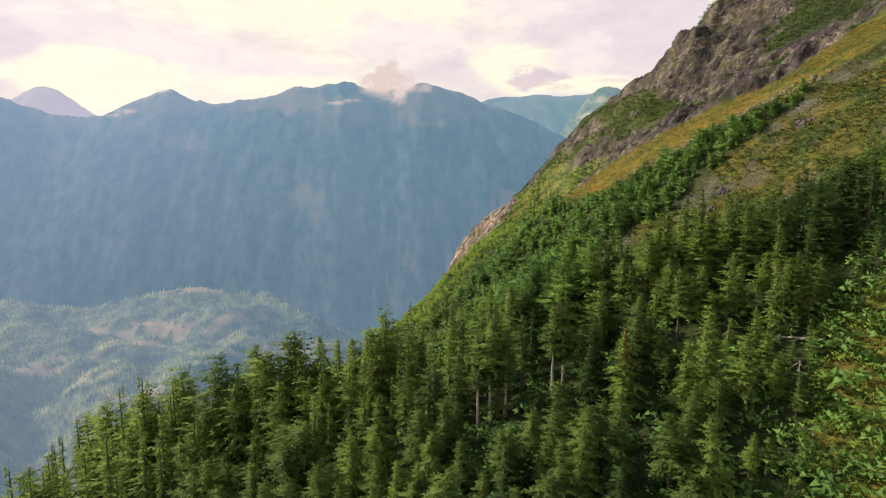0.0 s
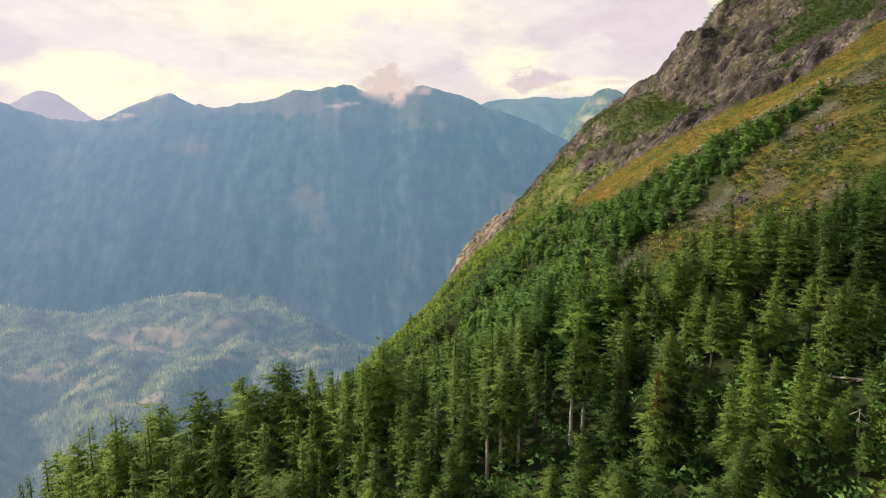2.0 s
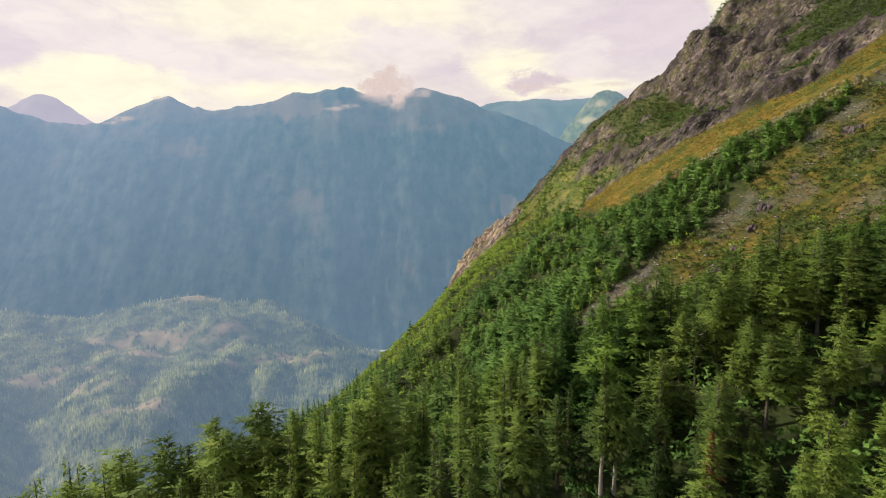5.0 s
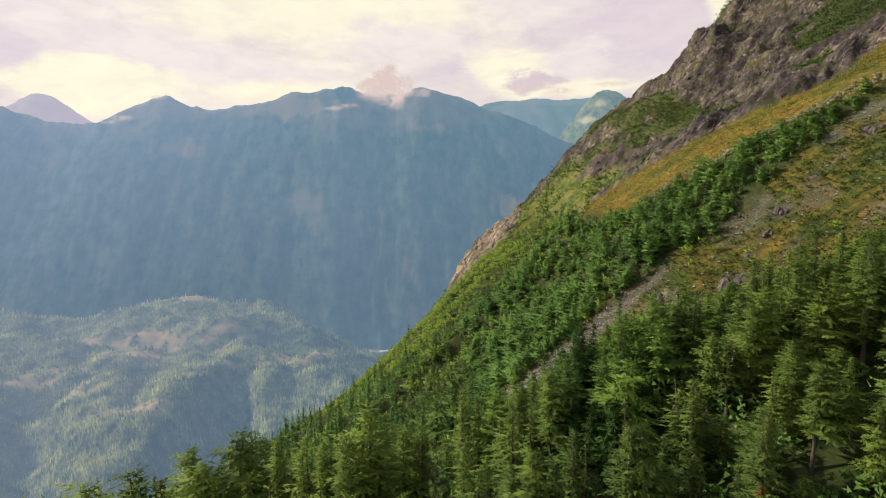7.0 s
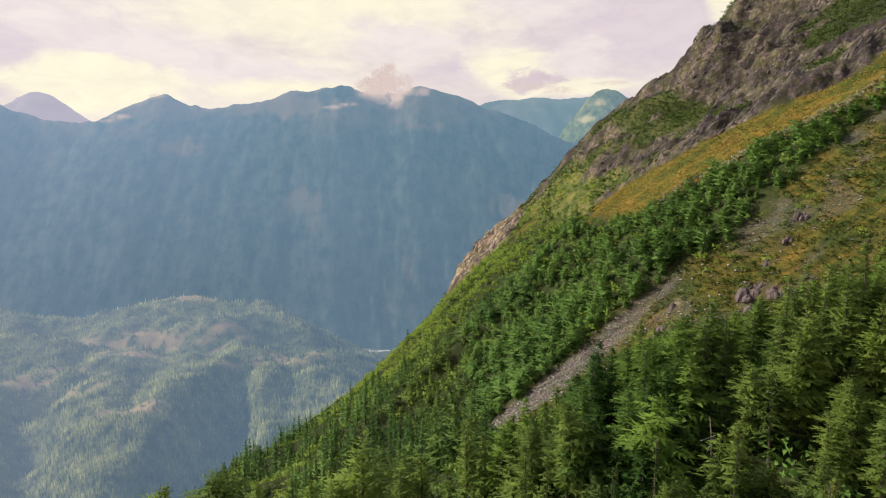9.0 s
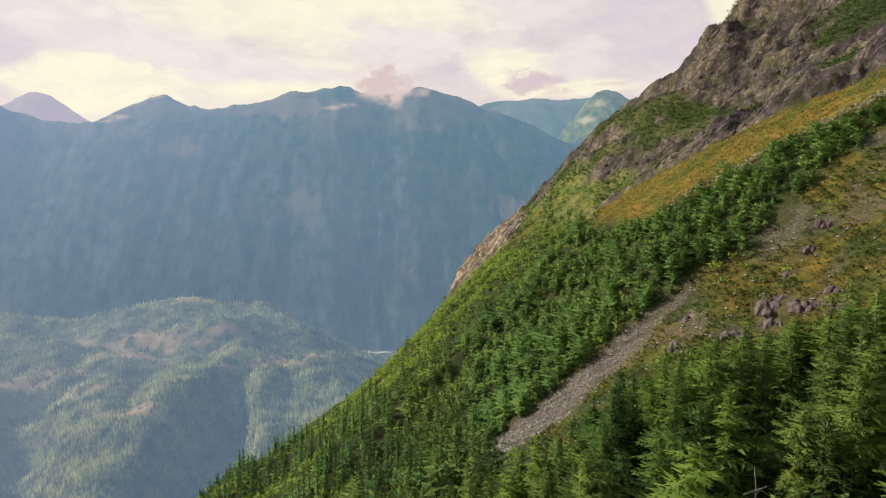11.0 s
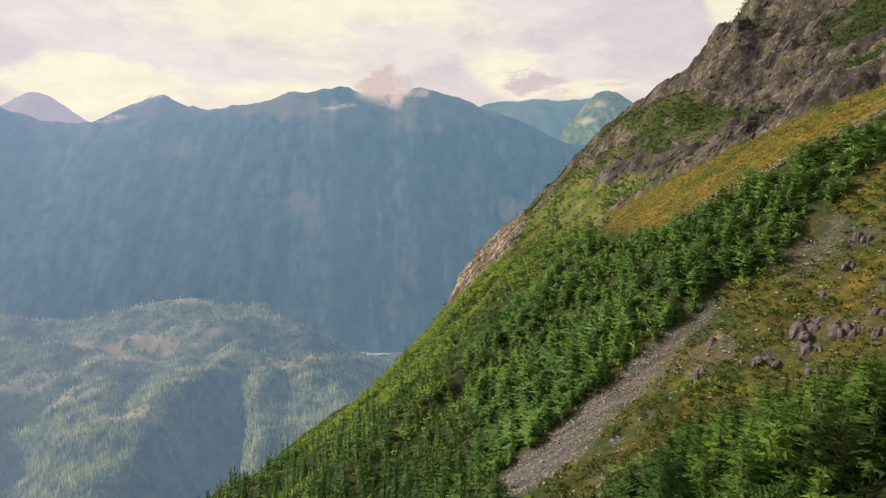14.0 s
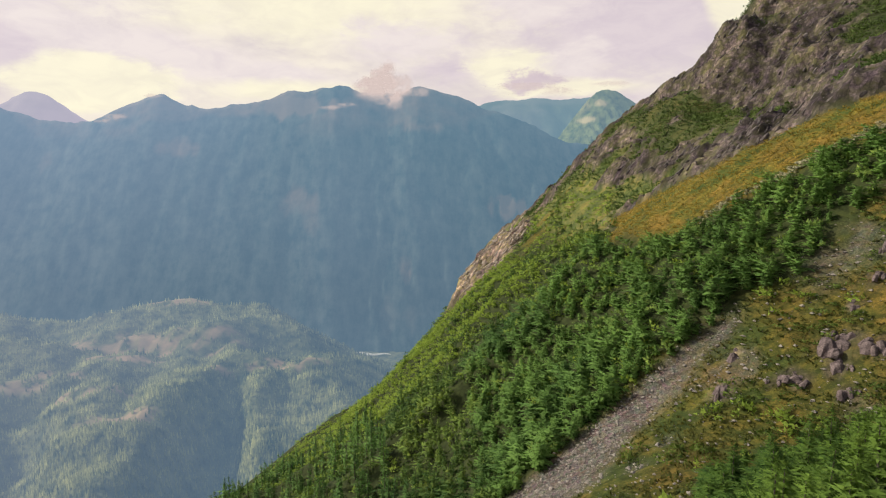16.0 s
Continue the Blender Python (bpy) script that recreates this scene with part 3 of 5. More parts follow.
xs = np.r_[np.arange(-1400, -130, 60), np.arange(-130, 10, 2.2), np.arange(10, 230, 1.15), np.arange(230, 345, 3.5), np.arange(350, 1200, 50)]
ys = np.r_[np.arange(-500, 30, 30), np.arange(30, 150, 2.4), np.arange(150, 300, 1.2), np.arange(300, 570, 1.9), np.arange(570, 620, 5), np.arange(625, 1400, 40)]
# alpha: the lightened grass, full on the sunlit crest, weak right of it
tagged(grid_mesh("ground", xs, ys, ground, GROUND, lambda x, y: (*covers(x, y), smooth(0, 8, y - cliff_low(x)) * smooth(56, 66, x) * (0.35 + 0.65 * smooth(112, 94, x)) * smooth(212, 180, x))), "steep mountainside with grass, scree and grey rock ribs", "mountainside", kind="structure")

# ---- the distance: valley hills, the range across the valley, peaks behind it ----


GORGE_Y = (900, 994, 1131, 1356, 1599, 1720)
gorge_x = lambda y: np.interp(y, GORGE_Y, (-392, -417, -462, -532, -594, -618))
ridge_x = lambda y: np.interp(y, GORGE_Y, (-560, -592, -622, -634, -625, -625))


def mounds(x, y):
    """Rolling wooded mounds, longer across than along, with folds between them."""
    wx = x + 90 * (fbm(x / 260, y / 260, 2, 62) - 0.5)
    return (70 * (fbm(wx / 260, y / 170, 2, 61) - 0.5) + 60 * (0.5 - fbm(wx / 190 + y / 900, y / 150, 3, 66, True))) * smooth(2080, 1850, y) + 15 * (fbm(wx / 62, y / 46, 3, 68) - 0.5)


def valley(x, y):
    crest = np.interp(x, (-1573, -1252, -964, -870, -792, -680, -584, -428, -286, -100), (1955, 1930, 2073, 2060, 2011, 2030, 2020, 1985, 1940, 1900))
    z = -745 + 0.145 * np.minimum(y, crest) - 0.6 * np.maximum(y - crest, 0)
    brink = np.interp(y, (900, 1353, 1499, 1687, 1858, 2007), (-235, -255, -290, -330, -500, -640))
    z -= 0.46 * np.maximum(x - brink, 0) + 0.3 * np.maximum(x + 120, 0)
    # the gorge: a steep wall that falls from the ridge, a brighter bank beyond it
    rx, gx = ridge_x(y), gorge_x(y)
    deep = 1.3 * (gx - rx) * smooth(1660, 1480, y)
    z -= deep * np.where(x < gx, np.clip((x - rx) / np.maximum(gx - rx, 20), 0, 1), smooth(1.0, 0.0, (x - gx) / 75))
    z += 26 * np.exp(-((x - rx + 30) / 80) ** 2) * smooth(1700, 1400, y)
    # the knoll beside it and the dip behind the knoll
    z += 14 * smooth(1.0, 0.2, np.hypot((x + 440) / 170, (y - 1560) / 150)) - 62 * trough(x, y, (-560, 1765), (-330, 1745), 62)
    z += 6 * smooth(1.0, 0.1, np.hypot((x + 960) / 190, (y - 2040) / 130)) + 4 * smooth(1.0, 0.1, np.hypot((x + 660) / 130, (y - 2000) / 110))
    z -= 100 * trough(x, y, (-1080, 1400), (-790, 980), 75) + 40 * trough(x, y, (-1350, 1830), (-760, 1720), 55)
    z += mounds(x, y) * smooth(-200, -330, x) * (0.35 + 0.65 * smooth(0, 90, np.abs(x - 0.5 * (rx + gx))))
    return np.maximum(z, -845)


def valley_bare(x, y):
    """Brown heath in the clearings of the valley hills."""
    rag = 1.1 * (fbm(x / 120, y / 36, 4, 71) - 0.5)
    m = 0 * x
    for cx, cy, a, b in ((-1010, 1790, 230, 70), (-930, 1650, 120, 34), (-740, 1285, 85, 52), (-860, 1420, 130, 26), (-430, 1600, 120, 48), (-1200, 1500, 160, 30), (-1020, 1540, 120, 24), (-700, 1760, 90, 34), (-640, 1560, 70, 24), (-1050, 2040, 180, 46)):
        m = np.maximum(m, smooth(1.5, 0.5, np.hypot((x - cx) / a, (y - cy) / b) + rag))
    return (m * smooth(0.25, 0.55, fbm(x / 34, y / 16, 4, 73)),)


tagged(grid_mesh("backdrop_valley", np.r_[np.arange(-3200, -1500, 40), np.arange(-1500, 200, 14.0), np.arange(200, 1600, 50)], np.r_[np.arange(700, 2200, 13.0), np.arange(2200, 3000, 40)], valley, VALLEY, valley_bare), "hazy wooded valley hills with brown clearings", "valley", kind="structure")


def range_height(ridge_y, xs_r, zs_r, foot, rough, seed):
    def height(x, y):
        top = sum(np.interp(x + d, xs_r, zs_r) for d in (-36, -18, 0, 18, 36)) / 5
        top = top + 6 + 30 * (fbm(x / 150, x * 0, 4, seed + 13) - 0.5) + 14 * (fbm(x / 34, x * 0 + 3, 2, seed + 15) - 0.5)
        run = (y - ridge_y - 80 * (fbm(x / 500, x * 0, 3, seed + 3) - 0.5))
        rise = np.where(run < 0, 1 + run / 820.0, 1 - run / 1500)
        z = foot + (top - foot) * np.clip(rise, -0.2, 1.0) ** 1.0
        wx = x + 260 * (fbm(x / 420, y / 300, 3, seed + 5) - 0.5) + 0.25 * (y - ridge_y)
        flutes = fbm(wx / 90, y / 700, 4, seed, True) - 0.6 + 0.45 * (fbm((wx + 0.3 * y) / 52, y / 420, 2, seed + 7, True) - 0.6) * smooth(-900, -300, x)
        z += (rough * flutes * (0.3 + 1.7 * smooth(-1100, -300, x)) + 1.5 * rough * (fbm(wx / 420, y / 900, 3, seed + 9, True) - 0.6)) * smooth(0.02, 0.25, np.abs(1 - rise))
        return z
    return height


def build_range(name, ridge_y, depth, xs_r, zs_r, foot, rough, seed, mat, label, step, bare, bare_lit_spots=()):
    """The last argument: bare places and sunlit spots painted on the face (across, up, half widths, strength)."""
    f = range_height(ridge_y, np.array(xs_r), np.array(zs_r), foot, rough, seed)

    def bare_and_lit(x, y):
        z = f(x, y)
        m = smooth(bare[0], bare[1], z) * smooth(0.40, 0.6, fbm(x / 330, y / 90, 5, 91))
        for cx, cz, a, b, much in bare_lit_spots:
            m = np.maximum(m, much * smooth(1.3, 0.3, np.hypot((x - cx) / a, (z - cz) / b) + 1.6 * (fbm(x / 45, y / 110, 4, 93) - 0.5)))
        return (m,)
    return tagged(grid_mesh(name, np.arange(xs_r[0], xs_r[-1], step), np.arange(ridge_y - depth, ridge_y + 500, step), f, mat, bare_and_lit), label, "mountain", kind="structure")


RIDGE_Y = 3500
# patches at (-800, -130) and (390, -165) are sunlit spots painted as pale ground
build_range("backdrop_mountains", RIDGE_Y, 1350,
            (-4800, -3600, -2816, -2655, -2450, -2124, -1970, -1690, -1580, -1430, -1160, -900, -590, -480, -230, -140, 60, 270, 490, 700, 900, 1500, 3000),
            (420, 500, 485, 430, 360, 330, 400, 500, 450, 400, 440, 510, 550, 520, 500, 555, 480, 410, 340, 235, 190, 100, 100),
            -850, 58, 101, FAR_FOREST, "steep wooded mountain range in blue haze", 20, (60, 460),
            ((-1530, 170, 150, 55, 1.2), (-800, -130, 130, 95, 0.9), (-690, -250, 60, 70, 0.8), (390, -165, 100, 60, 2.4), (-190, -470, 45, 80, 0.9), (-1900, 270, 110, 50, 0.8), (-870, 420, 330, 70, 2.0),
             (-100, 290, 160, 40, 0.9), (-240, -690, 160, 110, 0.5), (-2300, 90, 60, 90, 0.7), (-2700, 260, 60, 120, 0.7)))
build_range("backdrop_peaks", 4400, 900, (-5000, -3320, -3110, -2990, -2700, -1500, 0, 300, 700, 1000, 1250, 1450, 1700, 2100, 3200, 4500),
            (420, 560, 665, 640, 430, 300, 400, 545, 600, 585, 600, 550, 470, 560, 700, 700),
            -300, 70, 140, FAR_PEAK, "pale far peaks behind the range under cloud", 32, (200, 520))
# the spur's patches are sunlight put into the ground colour
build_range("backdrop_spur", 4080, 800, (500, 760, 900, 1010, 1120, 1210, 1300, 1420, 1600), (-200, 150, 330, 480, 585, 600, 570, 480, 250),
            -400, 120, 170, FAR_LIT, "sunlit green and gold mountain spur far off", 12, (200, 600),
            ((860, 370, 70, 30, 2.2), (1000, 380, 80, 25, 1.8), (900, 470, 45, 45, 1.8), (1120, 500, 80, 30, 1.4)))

# gravel bar of the river at the foot of the range
u = np.linspace(0, 1, 40)
bar_x, bar_y = -430 + 190 * u, 2640 - 30 * u + 12 * np.sin(u * 9)
bar_w = 11 * np.sin(np.pi * u) * (0.6 + 0.8 * vnoise(u * 9, u * 0, 5)) + 0.5
bar = np.concatenate([np.c_[bar_x, bar_y - bar_w, np.full(40, -838.0)], np.c_[bar_x, bar_y + bar_w, np.full(40, -836.0)]])
k = np.arange(39)
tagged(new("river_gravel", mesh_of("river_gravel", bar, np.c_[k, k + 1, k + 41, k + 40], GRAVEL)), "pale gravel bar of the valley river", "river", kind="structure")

# trees of the valley hills
def valley_forest():
    p = np.concatenate([scatter(RNG, -1050, -180, 880, 1250, 6.6), scatter(RNG, -1300, -150, 1250, 1600, 8.5), scatter(RNG, -1800, -100, 1600, 2150, 12.0)])
    p = p[(valley_bare(p[:, 0], p[:, 1])[0] < 0.12 + 0.95 * RNG.random(len(p))) & (RNG.random(len(p)) < 0.94)]
    z, k = valley(p[:, 0], p[:, 1]), len(p)
    h, r = RNG.uniform(9, 17, k), RNG.uniform(2.0, 3.4, k)
    a = np.arange(4) * math.pi / 2 + RNG.uniform(0, 1.5, (k, 1))
    foot = np.stack([p[:, :1] + r[:, None] * np.cos(a), p[:, 1:] + r[:, None] * np.sin(a), np.repeat((z - 1)[:, None], 4, 1)], -1)
    tip = np.stack([p[:, 0], p[:, 1], z + h], -1)
    tri = np.stack([foot, np.roll(foot, -1, 1), np.repeat(tip[:, None], 4, 1)], 2).reshape(-1, 3)
    d = 16.0
    slope = unit(np.stack([-1.25 * (valley(p[:, 0] + d, p[:, 1]) - valley(p[:, 0] - d, p[:, 1])) / (2 * d), -1.25 * (valley(p[:, 0], p[:, 1] + d) - valley(p[:, 0], p[:, 1] - d)) / (2 * d), np.ones(k)], 1))
    side = np.stack([np.cos(a + 0.785), np.sin(a + 0.785), 0.25 + 0 * a], -1)
    facing = unit(1.5 * slope[:, None] + 0.8 * side)
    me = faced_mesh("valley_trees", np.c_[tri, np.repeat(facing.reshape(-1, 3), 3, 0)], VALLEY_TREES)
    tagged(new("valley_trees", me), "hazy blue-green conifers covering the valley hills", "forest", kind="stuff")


def cloud_wisp(cx, cy, cz, wide, high, seed, dense=1.0):
    """A puff of thin cloud: a bulging sheet that thins to nothing at its rim."""
    u, v = np.meshgrid(np.linspace(-1, 1, 33), np.linspace(-1, 1, 25))
    u, v = u.ravel(), v.ravel()
    r = np.hypot(u, v) + 0.7 * (fbm(u * 1.8 + seed, v * 1.8, 3, seed) - 0.5)
    bulge = np.sqrt(np.clip(1 - np.hypot(u, v) ** 2, 0, 1))
    vert = np.c_[cx + wide * u, cy - 0.4 * wide * bulge + 30 * fbm(u * 4, v * 4, 3, seed), cz + high * v]
    i = np.arange(len(u)).reshape(25, 33)
    me = mesh_of("cloud_wisp", vert, np.c_[i[:-1, :-1].ravel(), i[:-1, 1:].ravel(), i[1:, 1:].ravel(), i[1:, :-1].ravel()], MIST, smooth=True)
    col = me.color_attributes.new("cover", "FLOAT_COLOR", "POINT")
    data = np.ones((len(u), 4), np.float32)
    data[:, :3] = (dense * smooth(1.0, 0.2, r))[:, None]
    col.data.foreach_set("color", data.ravel())
    tagged(new("cloud_wisp", me), "thin pinkish cloud clinging to the mountain ridge", "cloud", "wisps on the ridge")


valley_forest()
for k, wisp in enumerate(((-330, 3230, 475, 180, 75), (-300, 3220, 560, 80, 80), (-270, 3215, 455, 90, 105), (-390, 3222, 495, 120, 55), (-310, 3210, 520, 100, 80), (-285, 3216, 590, 50, 55), (-380, 3214, 520, 90, 50), (-335, 3212, 545, 70, 50), (-200, 3230, 500, 60, 70), (-110, 3240, 470, 70, 36),
                          (-600, 3240, 385, 85, 18), (-520, 3238, 400, 60, 14), (-1818, 3240, 335, 90, 24), (-1880, 3240, 315, 70, 16), (-1600, 3240, 452, 60, 16), (600, 3900, 585, 300, 36), (1130, 3850, 600, 170, 26), (800, 3880, 560, 160, 30))):
    cloud_wisp(*wisp, 300 + k, 1.0 if wisp[4] > 40 else 0.5)

# ---- plants ----


def kite(base, along, side, length, width, face):
    """Needle sprays: slim triangles, each corner with its place and the direction that its part of the crown faces."""
    tip = base + along * length[:, None]
    a, b = base + side * (width / 2)[:, None], base - side * (width / 2)[:, None]
    turn = ((np.cross(tip - a, b - a) * face).sum(1) < 0)[:, None]
    a, b = np.where(turn, b, a), np.where(turn, a, b)
    return np.stack([np.c_[q, face] for q in (a, tip, b)], 1)


def conifer(rng, height, spread, whorls, per, sprays, bare=0.12, droop=0.16, size=1.0, ragged=0.25, taper=0.8, fine=1):
    """Crown triangles of a conifer that stands at the origin: flat fans of twigs, each on its bough, in loose whorls one over another."""
    tris = []
    up = np.array([0, 0, 1.0])
    lean, lop = rng.normal(0, 0.012, 2), rng.uniform(0, 6.28)
    for w in range(whorls):
        f = min(max(bare + (1 - bare) * (w + rng.uniform(-0.45, 0.45)) / whorls, 0.05), 0.97)
        reach = spread * min(1.0, (1 - f) / 0.68) ** taper * (0.62 + 0.38 * min(1, (f - bare) * 5)) + 0.12 * size
        k = max(4, int(per * (0.7 + 0.4 * reach / spread)))
        turn = rng.uniform(0, 6.28)
        for b in range(k):
            if rng.random() < ragged * 0.35:
                continue
            a = turn + 6.283 * b / k + rng.uniform(-0.3, 0.3)
            L = reach * rng.uniform(0.6, 1.0 + ragged) * (1 + 0.25 * math.sin(a + lop) * ragged / 0.3)
            out = np.array([math.cos(a), math.sin(a), 0])
            side = np.array([-math.sin(a), math.cos(a), 0])
            rise = 0.8 * f - droop * (1 - 0.5 * f) + rng.uniform(-0.16, 0.16)
            sag, roll = rng.uniform(0.15, 0.38), rng.normal(0, 0.18)
            m = max(5, int(sprays * (0.35 + 0.75 * L / spread)))
            q = np.clip(np.linspace(0.12, 1.0, m) + rng.uniform(-0.04, 0.04, m), 0.08, 1.0)
            hand = np.where(np.arange(m) % 2 == 0, 1.0, -1.0)
            swing = np.radians(68 - 52 * q) * hand + rng.normal(0, 0.16, m)
            p = out * (L * q)[:, None] + up * (height * f + L * (rise * q - sag * q * q))[:, None]
            p[:, :2] += lean * height * f
            fall = rise - 2 * sag * q
            al = out * np.cos(swing)[:, None] + side * np.sin(swing)[:, None] + up * (0.7 * fall * np.cos(swing) + roll * np.sin(swing) - 0.08)[:, None]
            al = unit(al + rng.normal(0, 0.13, (m, 3)))
            ln = (0.22 * size + 0.50 * L * (1.06 - q) ** 0.8) * rng.uniform(0.7, 1.2, m) * (0.72 if fine == 1.5 else 1.0)
            sd = unit(np.cross(al, up + rng.normal(0, 0.30, (m, 3))))
            face = unit(out * (0.25 + 0.65 * q)[:, None] + side * (0.35 * np.sin(swing))[:, None] + up * 0.55 + rng.normal(0, 0.16, (m, 3)))
            for at, bend in ((0.5, 0.0),) if fine < 2 else ((0.0, 0.75), (0.24, -0.7), (0.5, 0.1)):
                cut = 1.12 if fine < 2 else rng.uniform(0.48, 0.68, m)
                way = al if fine < 2 else unit(al + sd * (bend + rng.normal(0, 0.2, m))[:, None] + up * rng.normal(-0.05, 0.16, (m, 1)))
                start = p + al * ((at if fine > 1.5 else -0.12) * ln)[:, None] + up * rng.normal(0, 0.05 * size, (m, 1))
                tris.append(kite(start, way, unit(np.cross(way, up + rng.normal(0, 0.35, (m, 3)))), ln * cut, np.maximum((0.26 if fine > 1.5 else 0.38) * ln, 0.15 * size) * rng.uniform(0.75, 1.2, m), unit(face + rng.normal(0, 0.12, (m, 3)))))
    # short inner twigs that close the crown round the trunk
    m = int(whorls * per * 3.2)
    f = bare + (1 - bare) * rng.random(m) ** 0.9 * 0.95
    a = rng.uniform(0, 6.283, m)
    rad = spread * np.minimum(1, (1 - f) / 0.68) ** taper * rng.uniform(0.02, 0.35, m)
    out = np.stack([np.cos(a), np.sin(a), np.zeros(m)], 1)
    p = out * rad[:, None] + np.c_[np.zeros((m, 2)), height * f - 0.1 * rad]
    p[:, :2] += lean * height * f[:, None]
    al = unit(out + np.c_[np.zeros((m, 2)), rng.uniform(-0.5, 0.6, m)] + rng.normal(0, 0.3, (m, 3)))
    ln = 0.36 * spread * rng.uniform(0.7, 1.2, m) * (0.4 + 0.7 * (1 - f))
    tris.append(kite(p, al, unit(np.cross(al, out + rng.normal(0, 0.7, (m, 3)))), ln, ln * rng.uniform(0.5, 0.8, m), unit(out + up * 0.3 + rng.normal(0, 0.3, (m, 3)))))
    # the leader
    p = np.zeros((8, 3))
    p[:, :2] = lean * height
    p[:, 2] = height * np.linspace(0.90, 0.99, 8)
    al = unit(np.c_[rng.normal(0, 0.6, (8, 2)), np.full(8, 0.9)])
    tris.append(kite(p, al, unit(np.cross(al, rng.normal(0, 1, (8, 3)))), np.full(8, 0.5 * size), np.full(8, 0.2 * size), unit(al + rng.normal(0, 0.3, (8, 3)))))
    return np.concatenate(tris)


def shrub(rng, height, spread, leaves, size, lift=0.0):
    """Crown triangles of a leafy shrub: an uneven heap of leaf sprays."""
    lobes = rng.normal(0, 0.45, (5, 3)) * [spread, spread, 0.25 * height] + [0, 0, 0.55 * height]
    lb = lobes[rng.integers(0, 5, leaves)]
    v = unit(rng.normal(0, 1, (leaves, 3)))
    v[:, 2] = np.abs(v[:, 2]) * 0.9 - 0.15
    p = lb + v * [0.55 * spread, 0.55 * spread, 0.45 * height] * rng.uniform(0.7, 1.0, (leaves, 1))
    p[:, 2] = np.maximum(p[:, 2], 0.05)
    al = unit(v + rng.normal(0, 0.5, (leaves, 3)))
    ln = size * rng.uniform(0.6, 1.2, leaves)
    face = unit(unit(p - [0, 0, 0.3 * height]) + 0.6 * v + rng.normal(0, 0.3, (leaves, 3)) * (1 - 0.6 * lift))
    face = unit(face + np.array([-0.5, 0, 1.6]) * lift)
    tilt = rng.normal(0, 1, (leaves, 3)) if lift == 0 else face + rng.normal(0, 0.45, (leaves, 3))
    return kite(p, al, unit(np.cross(al, tilt)), ln, ln * 0.7, face)


def stem(rng, height, r0, sides=7, rings=6, r1=0.15):
    """A tapered, slightly crooked trunk with a flared foot, as loose triangles."""
    a = np.arange(sides) * 6.2832 / sides
    h = np.linspace(0, 1, rings)
    r = r0 * ((1 - h) * (1 - r1) + r1) * (1 + 0.5 * np.exp(-h * 25))
    cx = np.cumsum(rng.normal(0, 0.06 * height / 14, (rings, 2)), 0)
    z = height * h - 1.2 * (h == 0)
    v = np.stack([np.stack([cx[i, 0] + r[i] * np.cos(a), cx[i, 1] + r[i] * np.sin(a), np.full(sides, z[i]), np.cos(a), np.sin(a), 0 * a], 1) for i in range(rings)])
    q = [np.stack([v[i], np.roll(v[i], -1, 0), np.roll(v[i + 1], -1, 0), v[i + 1]], 1) for i in range(rings - 1)]
    q = np.concatenate(q)
    return np.concatenate([q[:, (0, 1, 2)], q[:, (0, 2, 3)]])


def tri_mesh(name, tris, mat):
    return faced_mesh(name, tris.reshape(-1, 6), mat)


def merged(name, kinds, spots, scale, mat_list, label, category, squash=None, spin=3.1416):
    """ONE object from many plants: each spot takes one of the kinds (a list of (quads, material number))."""
    pick = RNG.integers(0, len(kinds), len(spots))
    turn = RNG.uniform(-spin, spin, len(spots))
    z = ground(spots[:, 0], spots[:, 1])
    V, MI = [], []
    for k, layers in enumerate(kinds):
        sel = np.flatnonzero(pick == k)
        if not len(sel):
            continue
        c, s = np.cos(turn[sel]), np.sin(turn[sel])
        for quads, mi in layers:
            q = quads.reshape(-1, 6)
            sc = scale[sel][:, None]
            wide = sc if squash is None else sc * squash[sel][:, None]
            X = (q[None, :, 0] * c[:, None] - q[None, :, 1] * s[:, None]) * wide + spots[sel, 0][:, None]
            Y = (q[None, :, 0] * s[:, None] + q[None, :, 1] * c[:, None]) * wide + spots[sel, 1][:, None]
            Z = q[None, :, 2] * sc + z[sel][:, None]
            NX = q[None, :, 3] * c[:, None] - q[None, :, 4] * s[:, None]
            NY = q[None, :, 3] * s[:, None] + q[None, :, 4] * c[:, None]
            V.append(np.stack([X, Y, Z, NX, NY, np.broadcast_to(q[None, :, 5], X.shape)], -1).reshape(-1, 6))
            MI.append(np.full(len(V[-1]) // 3, mi))
    v = np.concatenate(V)
    return tagged(new(name, faced_mesh(name, v, mat_list, np.concatenate(MI))), label, category, kind="stuff")


# how high the wood stands over its ground, fitted to its outline in the camera's view, low towards its upper edge (rows
# from y = 80 in tens, columns from x = -80 in thirties)
CANOPY = np.array([
    (16, 15, 13, 11.5, 11, 11, 11, 11), (18, 17, 15.5, 13, 12.5, 11.5, 11.5, 11), (18, 17.5, 16, 14, 13.5, 12, 12, 12),
    (17, 13, 13, 12.5, 13, 12.5, 10.5, 10), (16, 10, 10.5, 10, 12, 12.5, 10.5, 9.5), (14, 9, 7, 5, 10.5, 12.5, 10.5, 9),
    (14, 9, 6, 4, 6, 11.5, 10, 9), (12, 8, 5, 4, 4, 9.5, 9.5, 9), (12, 6, 4, 3, 3, 4, 8, 8)], float)


def front_rank(x, y):
    """The rank of trees raised to hide the scree chute in the camera's view."""
    return np.exp(-((y - 106) / 9) ** 2) * smooth(8, 18, x) * smooth(64, 50, x)


